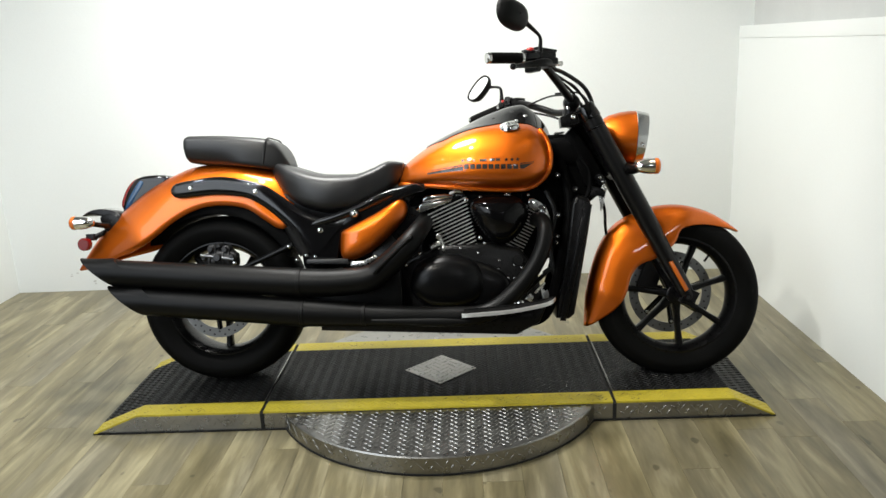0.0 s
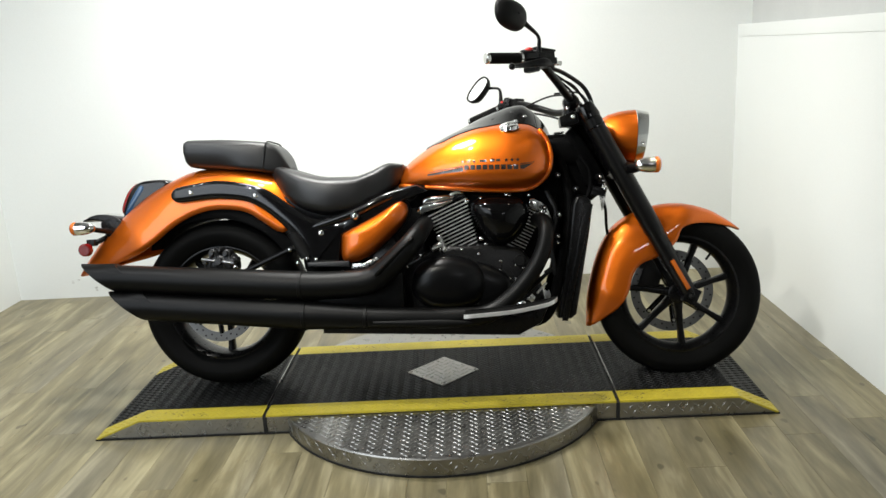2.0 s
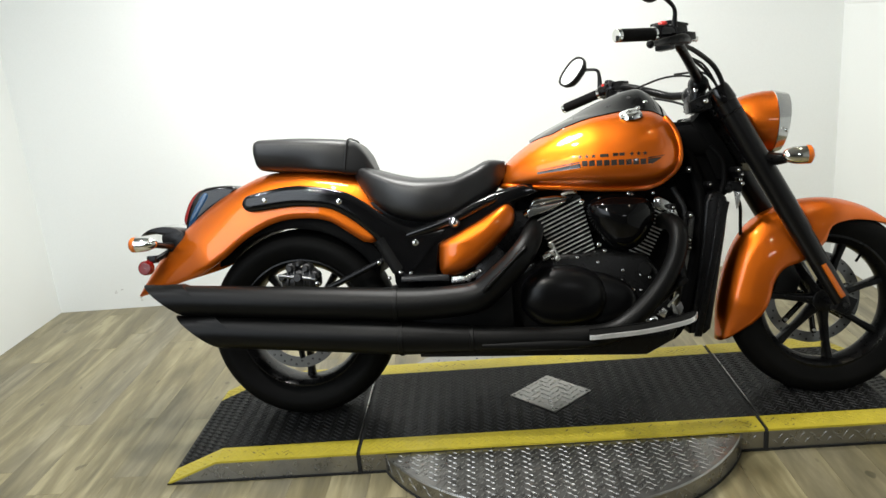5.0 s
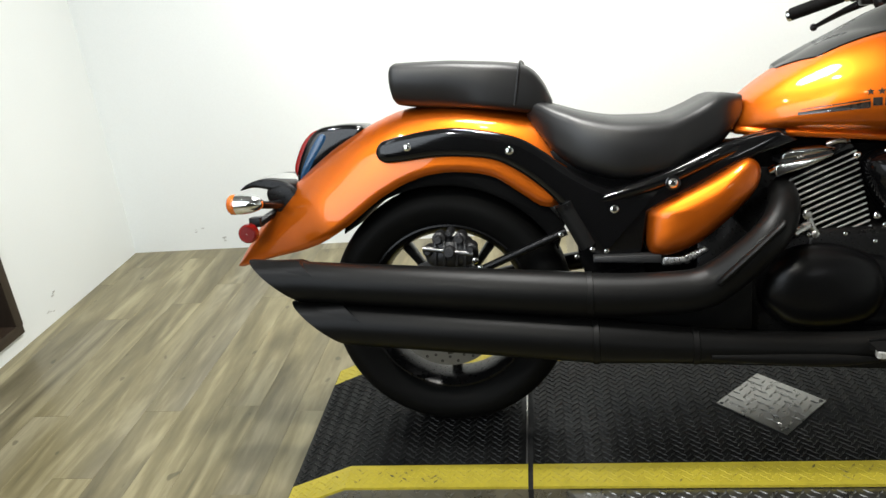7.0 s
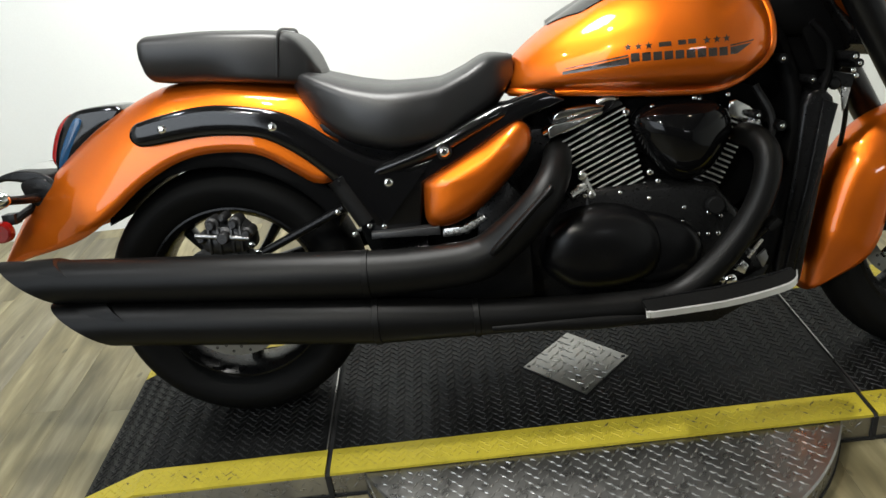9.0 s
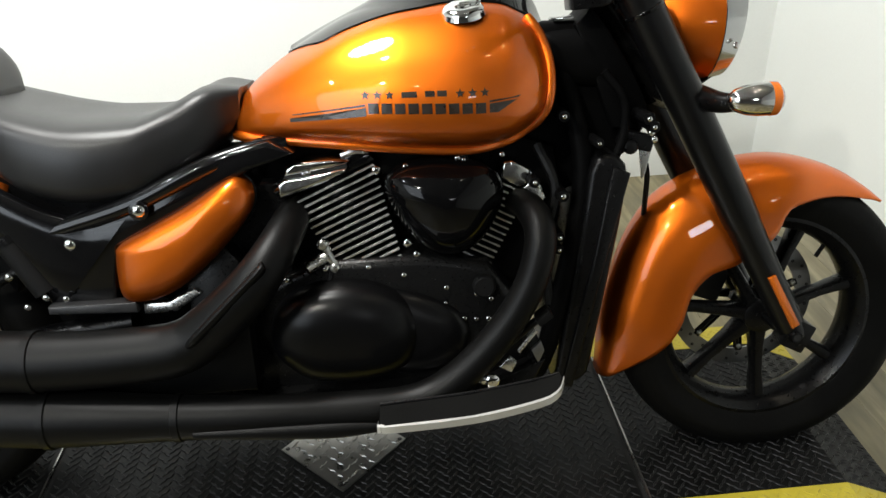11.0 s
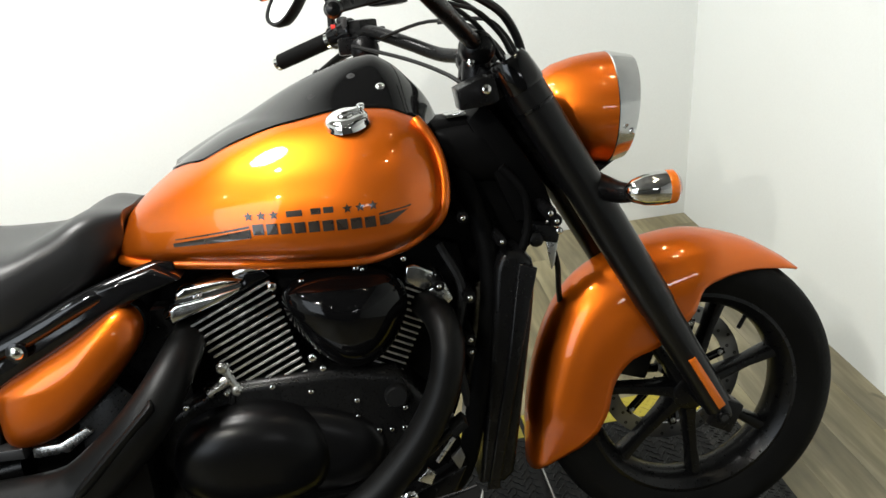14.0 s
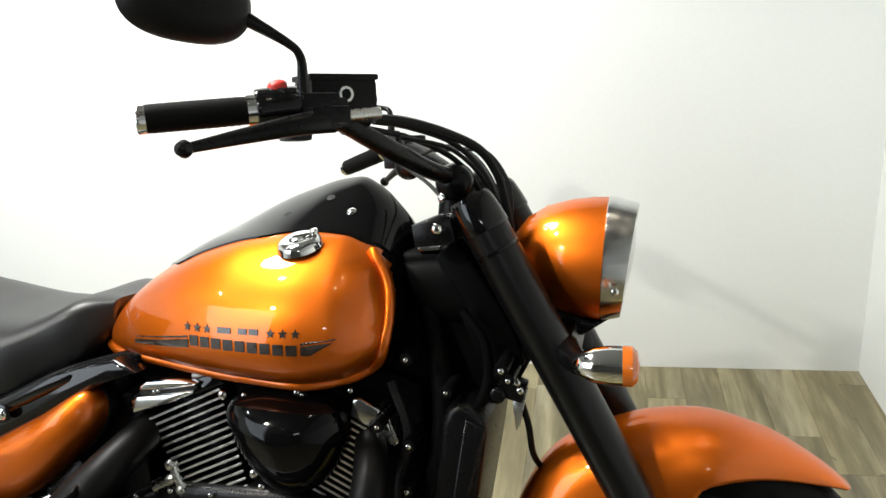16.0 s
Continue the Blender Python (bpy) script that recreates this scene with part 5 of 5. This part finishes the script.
# handlebar, a little turned to the left
for s, pts in ((-1, [(0.500, -0.045, 0.945), (0.505, -0.05, 0.996), (0.477, -0.12, 1.022), (0.427, -0.215, 1.068), (0.385, -0.275, 1.102), (0.325, -0.338, 1.112), (0.202, -0.418, 1.103)]),
               (1, [(0.505, 0.045, 0.935), (0.515, 0.08, 0.974), (0.465, 0.17, 0.987), (0.410, 0.23, 1.014), (0.335, 0.31, 1.046), (0.268, 0.37, 1.042), (0.130, 0.462, 1.000)])):
    bar = part("handlebar", tube(pts, 0.0138, 14), M_SATIN, bike, "black handlebar half")
    part("riser", tube([pts[0], pts[1]], [0.026, 0.024], 16), M_SATIN, bar)
    knob = part("riser_clamp", revolve([(0.001, -0.032), (0.018, -0.030), (0.028, -0.020), (0.031, -0.006), (0.0285, 0.0), (0.031, 0.006), (0.028, 0.020), (0.018, 0.030), (0.001, 0.032)], 24, (pts[1][0], pts[1][1], pts[1][2])), M_SATIN, bar, "rounded black bar clamp")
    part("clamp_bolt", dome((pts[1][0] - 0.016, pts[1][1] - 0.028, pts[1][2] - 0.022), 0.007, (-0.3, -0.9, 0)), M_CHROME, knob, "bright bolt")
    g0, g1 = np.array(pts[-2]), np.array(pts[-1])
    d = (g1 - g0) / np.linalg.norm(g1 - g0)
    grip = part("grip", tube([g0 + d * 0.018, g0 + d * 0.024, g1 - d * 0.012, g1 - d * 0.006], [0.0155, 0.0175, 0.0175, 0.016], 18), M_RUBBER, bar, "black rubber grip")
    rib = [tube([g0 + d * (0.03 + 0.009 * i), g0 + d * (0.0325 + 0.009 * i)], 0.0181, 16) for i in range(12)]
    part("grip_rib", joined(*rib), M_RUBBER, grip)
    part("bar_end", tube([g1 - d * 0.008, g1 + d * 0.002, g1 + d * 0.004], [0.0178, 0.0178, 0.012], 18), M_CHROME, grip, "chrome bar end")
    part("grip_collar", tube([g0 + d * 0.008, g0 + d * 0.020], 0.0205, 18), M_CHROME, grip, "chrome collar")
    sw = part("switch_housing", tube([g0 - d * 0.050, g0 - d * 0.045, g0 + d * 0.004, g0 + d * 0.008], [0.019, 0.026, 0.026, 0.021], 18), M_GLOSS, bar, "black switch housing")
    part("switch_box", block(*(g0 - d * 0.02 + np.array([0.0, 0, 0.014])), 0.034, 0.03, 0.02, 0.005), M_PLASTIC, sw)
    part("kill_switch", dome(tuple(g0 - d * 0.022 + np.array([0.0, -0.004, 0.024])), 0.0125, (0, -0.3, 0.95), 0.8), M_SWITCH if s < 0 else M_PLASTIC, sw, "red switch" if s < 0 else "")
    if s > 0:
        part("horn_button", dome(tuple(g0 - d * 0.018 + np.array([-0.012, -0.020, 0.006])), 0.008, (-0.4, -0.9, 0.1), 0.7), M_PLASTIC, sw)
        part("dip_switch", block(*(g0 - d * 0.004 + np.array([-0.006, -0.020, 0.020])), 0.010, 0.010, 0.009, 0.002), M_SWITCH, sw, "small red switch")
        part("signal_switch", block(*(g0 - d * 0.034 + np.array([-0.006, -0.020, 0.016])), 0.012, 0.014, 0.024, 0.002), M_DULL, sw, "grey rocker switch")
        part("clutch_bracket", block(0.300, 0.325, 1.020, 0.060, 0.030, 0.036, 0.008), M_SATIN, bar, "black clutch bracket")
        part("clutch_boot", moved(revolve([(0.001, 0.012), (0.012, 0.011), (0.024, 0.006), (0.030, -0.004), (0.026, -0.018)], 24, axis="y"), Matrix.Translation((0.326, 0.30, 1.009)) @ Matrix.Diagonal((1, -1, 1, 1))), M_SATIN, bar, "round black boot")
    c = g0 - d * 0.062
    part("lever_perch", joined(block(*(c + (0.008, 0, -0.008)), 0.05, 0.045, 0.045, 0.008, (0, 0, 40)), block(*(c + (0.03, 0.02 * s, -0.014)), 0.05, 0.03, 0.022, 0.005, (0, 0, 40))), M_SATIN, bar)
    off = np.array([0.036, s * 0.018, -0.022])
    lever = [c + off, c + off + d * 0.05 + (0.014, s * 0.012, 0.0), c + off + d * 0.12 + (0.012, s * 0.014, -0.008), g1 + (0.080, s * 0.036, -0.036)]
    lv = part("brake_lever" if s < 0 else "clutch_lever", tube(lever, [0.0145, 0.0135, 0.0095, 0.006], 14, flat=0.7), M_SATIN, bar, "black control lever")
    part("lever_ball", revolve([(0.001, -0.011), (0.008, -0.008), (0.011, 0), (0.008, 0.008), (0.001, 0.011)], 16, tuple(lever[-1])), M_SATIN, lv)
    # mirror
    if s < 0:
        stem = [(0.374, -0.324, 1.112), (0.377, -0.328, 1.150), (0.377, -0.332, 1.174), (0.366, -0.342, 1.190), (0.322, -0.378, 1.222)]
        head, u, n = Vector((0.283, -0.424, 1.234)), Vector((-0.56, -0.82, 0.10)), Vector((-0.82, 0.56, 0.05))
    else:
        stem = [(0.262, 0.40, 1.060), (0.262, 0.405, 1.105), (0.255, 0.41, 1.128), (0.225, 0.425, 1.135), (0.200, 0.44, 1.135)]
        head, u, n = Vector((0.168, 0.445, 1.133)), Vector((0.61, 0.0, 0.79)), Vector((-0.66, -0.55, 0.51))
    part("mirror_stem", tube(stem, [0.010, 0.0070, 0.0058, 0.0058, 0.0095], 12), M_SATIN, bar)
    n.normalize()
    u = (u - n * u.dot(n)).normalized()
    v = n.cross(u)
    q = Matrix((u.to_4d(), v.to_4d(), n.to_4d(), (0, 0, 0, 1))).transposed()
    q[3][0] = q[3][1] = q[3][2] = 0.0
    for k in range(3):
        q[k][3] = head[k]
    q = q @ Matrix.Diagonal((1.54, 0.90, 1.1, 1) if s < 0 else (1.25, 0.98, 1.1, 1))
    boxy = lambda shape: ([(math.copysign(abs(x / 0.052) ** 0.8, x) * 0.052, math.copysign(abs(y / 0.052) ** 0.8, y) * 0.052, z) for x, y, z in shape[0]], shape[1])
    shell = moved(boxy(revolve([(0.001, -0.030), (0.020, -0.028), (0.038, -0.021), (0.049, -0.008), (0.052, 0.002), (0.051, 0.006), (0.044, 0.006), (0.044, 0.002)], 48, axis="z")), q)
    mh = part("mirror", shell, M_PLASTIC, bar, "black oval mirror shell")
    part("mirror_glass", moved(boxy(revolve([(0.001, 0.0035), (0.045, 0.0035), (0.045, 0.001)], 48, axis="z")), q), M_MIRROR, mh, "mirror glass")
    if s < 0:
        res = part("fluid_reservoir", block(0.383, -0.234, 1.130, 0.097, 0.062, 0.043, 0.009, (0, 0, 46)), M_PLASTIC, bar, "square black brake fluid reservoir")
        part("lid", block(0.383, -0.234, 1.153, 0.100, 0.065, 0.008, 0.003, (0, 0, 46)), M_PLASTIC, res)
        part("master_cylinder", joined(block(0.376, -0.283, 1.106, 0.074, 0.040, 0.040, 0.009, (0, 0, 46)), block(0.352, -0.306, 1.098, 0.030, 0.050, 0.056, 0.008, (0, 0, 46)), tube([(0.395, -0.262, 1.098), (0.425, -0.228, 1.098)], 0.012, 14)), M_SATIN, bar, "black brake master cylinder")
        bolt(bar, (0.352, -0.335, 1.118), (0.338, -0.338, 1.090), r=0.006, direction=(0.3, -0.9, 0.3))
        side = Vector((0.72, -0.69, 0.0))
        ring = moved(revolve([(0.007, 0.0), (0.0105, 0.0), (0.0105, 0.004), (0.007, 0.004)], 20, axis="z"), Matrix.Translation(Vector((0.383, -0.234, 1.130)) + side * 0.030) @ side.to_track_quat("Z", "Y").to_matrix().to_4x4())
        part("sight_ring", ring, M_ALU, res)
        part("hose_joint", tube([c + (0.04, 0.02, -0.015), c + (0.075, 0.05, -0.012)], 0.008, 10), M_ALU, bar, "bare metal hose joint")

# cables
for pts, r in (([(0.425, -0.20, 1.097), (0.460, -0.16, 1.092), (0.508, -0.11, 1.073), (0.550, -0.07, 1.046), (0.574, -0.055, 1.006), (0.584, -0.05, 0.965), (0.592, -0.05, 0.92), (0.60, -0.05, 0.86)], 0.0075),
               ([(0.42, -0.19, 1.094), (0.450, -0.12, 1.085), (0.505, -0.06, 1.058), (0.550, -0.05, 1.010), (0.572, -0.05, 0.950), (0.58, -0.04, 0.88)], 0.0045),
               ([(0.41, -0.20, 1.085), (0.460, -0.12, 1.066), (0.510, -0.06, 1.030), (0.545, -0.04, 0.975), (0.56, -0.03, 0.90)], 0.0045),
               ([(0.36, 0.26, 1.03), (0.45, 0.15, 1.050), (0.52, 0.05, 1.030), (0.565, 0.0, 0.970), (0.58, -0.02, 0.88)], 0.0035),
               ([(0.30, 0.30, 1.02), (0.40, 0.16, 0.985), (0.46, 0.06, 0.955), (0.49, 0.0, 0.93)], 0.004),
               ([(0.455, 0.05, 1.045), (0.519, 0.03, 1.045), (0.552, 0.02, 1.033), (0.580, 0.01, 0.990), (0.586, 0.0, 0.945), (0.580, -0.01, 0.88)], 0.0035),
               ([(0.45, -0.16, 1.070), (0.51, -0.10, 1.050), (0.552, -0.06, 1.000), (0.575, -0.04, 0.935), (0.58, -0.03, 0.88)], 0.0035)):
    part("control_cable", tube(pts, r, 8), M_CABLE, bike, "black control cable")

# headlight
lamp_m = Matrix.Translation((0.737, 0.005, 0.865)) @ pose(0, 0, 0, 0, 4, -2)
slanted = lambda shape: moved(([(x + 0.10 * z * min(1, max(0, x / 0.04)), y, z) for x, y, z in shape[0]], shape[1]), lamp_m)
head = part("headlight", moved(revolve([(0.012, -0.152), (0.034, -0.148), (0.060, -0.128), (0.080, -0.098), (0.092, -0.06), (0.098, -0.025), (0.0995, 0.0)], 56, axis="x"), lamp_m), M_ORANGE, bike, "orange headlight bucket", sharp=60)
part("headlight_rim", slanted(revolve([(0.0985, -0.002), (0.1010, 0.0), (0.1004, 0.004), (0.0925, 0.036), (0.090, 0.037), (0.086, 0.028)], 56, axis="x")), M_POLISH, head, "chrome headlight rim")
part("headlight_lens", slanted(revolve([(0.001, 0.043), (0.03, 0.042), (0.06, 0.038), (0.080, 0.033), (0.088, 0.029)], 48, axis="x")), M_GLASS, head, "clear headlight lens")
bolt(head, (0.752, -0.098, 0.832), r=0.006)
part("headlight_bracket", slab([(0.66, 0.785), (0.72, 0.77), (0.745, 0.775), (0.70, 0.745), (0.66, 0.75)], -0.03, 0.03, 0.005), M_SATIN, bike)


def indicator(cx, cy, cz, r, way, label):
    """A bullet indicator: chrome cup and amber lens, pointing ahead (+1) or back (-1)."""
    cup = [(0.001, -0.038), (r * 0.35, -0.036), (r * 0.66, -0.026), (r * 0.9, -0.008), (r, 0.012), (r, 0.030)]
    ob = part("turn_signal", revolve([(a, way * h) for a, h in cup], 32, (cx, cy, cz), "x"), M_CHROME, bike, label)
    part("lens", revolve([(r, way * 0.029), (r * 1.02, way * 0.032), (r, way * 0.042), (r * 0.75, way * 0.049), (0.001, way * 0.052)], 32, (cx, cy, cz), "x"), M_AMBER, ob, "amber lens")
    return ob


for s in (-1, 1):
    sig = indicator(0.735 - (0.035 if s > 0 else 0), s * 0.205, 0.752 + (0.016 if s > 0 else 0), 0.0275, 1, "chrome bullet front indicator with amber lens")
    part("stalk", tube([(0.68, s * 0.12, 0.75), (0.70, s * 0.17, 0.745), (0.722, s * 0.20, 0.748)], [0.022, 0.018, 0.014], 14), M_SATIN, sig)
    sig = indicator(-1.272, s * 0.185, 0.620, 0.0245, -1, "chrome bullet rear indicator with amber lens")
    part("stalk", tube([(-1.215, s * 0.06, 0.60), (-1.235, s * 0.13, 0.608), (-1.255, s * 0.175, 0.616)], [0.013, 0.010, 0.010], 12), M_SATIN, sig)
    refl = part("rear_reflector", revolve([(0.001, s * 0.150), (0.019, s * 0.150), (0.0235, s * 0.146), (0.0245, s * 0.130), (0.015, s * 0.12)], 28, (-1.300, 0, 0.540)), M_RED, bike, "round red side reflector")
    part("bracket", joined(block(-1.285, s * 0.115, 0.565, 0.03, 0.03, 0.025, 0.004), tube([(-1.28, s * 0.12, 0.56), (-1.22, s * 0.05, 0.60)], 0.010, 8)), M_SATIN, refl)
part("plate_bracket", slab([tuple(p) for p in outline([(-1.33, 0.642), (-1.30, 0.662), (-1.25, 0.668), (-1.19, 0.650), (-1.16, 0.60), (-1.205, 0.590), (-1.235, 0.632), (-1.29, 0.648)], 40)], -0.095, 0.095, 0.006, 3), M_SATIN, bike, "black number plate bracket")
part("tail_block", slab([tuple(p) for p in outline([(-1.258, 0.640), (-1.20, 0.652), (-1.162, 0.60), (-1.20, 0.574), (-1.245, 0.592)], 32)], -0.098, 0.098, 0.010, 3), M_SATIN, bike, "black light carrier under the tail")
part("plate_lamp", loft([[(x, y, z + 0.012 - 0.9 * y * y) for y in np.linspace(-0.093, 0.093, 11)] for x, z in curve([(-1.322, 0.643), (-1.28, 0.659), (-1.235, 0.657), (-1.19, 0.640)], 5)], closed=False), M_POLISH, bike, "pale plate light hood")
tail = part("tail_light", slab([tuple(p) for p in outline([(-1.175, 0.640), (-1.190, 0.668), (-1.172, 0.725), (-1.140, 0.772), (-1.095, 0.788), (-1.01, 0.785), (-1.02, 0.75), (-1.10, 0.700)], 40)], -0.058, 0.058, 0.014, 3), M_GLOSS, bike, "black tail light housing with red lens")
part("lens", slab([tuple(p) for p in outline([(-1.190, 0.664), (-1.196, 0.690), (-1.172, 0.745), (-1.142, 0.775), (-1.118, 0.778), (-1.150, 0.735), (-1.178, 0.672)], 40)], -0.052, 0.052, 0.010, 3), M_RED, tail, "red lens")
part("side_strip", slab([tuple(p) for p in outline([(-1.180, 0.655), (-1.172, 0.690), (-1.140, 0.745), (-1.115, 0.772), (-1.100, 0.760), (-1.130, 0.715), (-1.160, 0.668)], 40)], -0.0595, 0.0595, 0.006, 2), M_BLUEGLOSS, tail, "dark blue strip beside the red lens")

# footboard and pedal
board = part("footboard", loft([[(x, y, z) for y, z in ((-0.345 + e, zz), (-0.345 + e, zz + 0.010), (-0.281, zz + 0.012), (-0.281, zz))] for x, zz, e in ((0.097, 0.268, 0.014), (0.106, 0.269, 0.0), (0.25, 0.278, -0.004), (0.36, 0.294, 0.002), (0.392, 0.303, 0.014), (0.405, 0.308, 0.045))]), M_RUBBER, bike, "black rubber-topped rider footboard")
edge = spaced(curve([(0.095, -0.328, 0.271), (0.106, -0.346, 0.272), (0.25, -0.351, 0.282), (0.36, -0.345, 0.299), (0.394, -0.333, 0.309), (0.409, -0.300, 0.315)], 6), 26)
part("edge_trim", loft([[(x, y - 0.003, z - 0.007), (x, y - 0.003, z + 0.005), (x, y + 0.003, z + 0.006), (x, y + 0.004, z - 0.007)] for x, y, z in edge]), M_TRIM, board, "bare aluminium edge trim")
part("edge_end", block(0.103, -0.335, 0.270, 0.010, 0.024, 0.014, 0.003), M_ALU, board)
part("inner_rim", tube([(0.097, -0.283, 0.282), (0.25, -0.281, 0.292), (0.36, -0.281, 0.308), (0.402, -0.283, 0.318)], 0.0028, 8), M_SATIN, board)
part("board_bracket", tube([(0.30, -0.15, 0.25), (0.27, -0.24, 0.265), (0.25, -0.29, 0.275)], 0.012, 8), M_SATIN, board)
for (x, z), r in (((0.293, 0.293), 0.013), ((0.294, 0.281), 0.009), ((0.277, 0.294), 0.007)):
    part("pivot_bolt", dome((x, -0.245, z), r), M_CHROME, board, "bright pivot bolt")
part("pedal_plate", slab([(0.309, 0.306), (0.329, 0.325), (0.341, 0.313), (0.331, 0.294)], -0.222, -0.212, 0.002), M_ALU, board, "bright metal pedal plate")
part("pedal_rod", tube([(0.347, -0.20, 0.323), (0.381, -0.19, 0.358)], 0.004, 8), M_ALU, board, "thin bright linkage rod")
part("lower_guard", slab([(0.373, 0.317), (0.391, 0.333), (0.397, 0.314), (0.386, 0.289)], -0.185, -0.175, 0.002), M_STEEL, bike, "dull steel guard by the radiator foot")
pedal = part("brake_pedal", tube([(0.27, -0.20, 0.30), (0.33, -0.205, 0.345), (0.385, -0.215, 0.395)], [0.010, 0.008, 0.007], 10), M_SATIN, bike, "black brake pedal arm")
part("pedal_pad", block(0.388, -0.225, 0.402, 0.03, 0.04, 0.014, 0.005, (0, -35, 0)), M_RUBBER, pedal)

# ---- floor planks ----
PW, PL = 0.122, 1.22
gap = 0.0005


def plank_mesh(length):
    b = 0.0004
    me = bpy.data.meshes.new("plank")
    w, l = (PW - gap) / 2, (length - gap) / 2
    ring = lambda i, z: [(-w + i, -l + i, z), (w - i, -l + i, z), (w - i, l - i, z), (-w + i, l - i, z)]
    v, f = loft([ring(0, -0.006), ring(0, -b), ring(b, 0)])
    me.from_pydata(v, [], f)
    me.materials.append(M_PLANK)
    return me


full = plank_mesh(PL)
prng = random.Random(7)
x, col = LEFT - 0.05, 0
while x < RIGHT + 0.1:
    y = FRONT - prng.uniform(0.1, 1.1)
    while y < BACK + 0.05:
        y0, y1 = max(y, FRONT - 0.1), min(y + PL, BACK + 0.1)
        if y1 - y0 > 0.12:
            me = full if y1 - y0 > PL - 0.001 else plank_mesh(y1 - y0)
            ob = new("plank", me)
            ob.parent = floor
            ob.location = (x + PW / 2, (y0 + y1) / 2, 0)
        y += PL
    x += PW
    col += 1
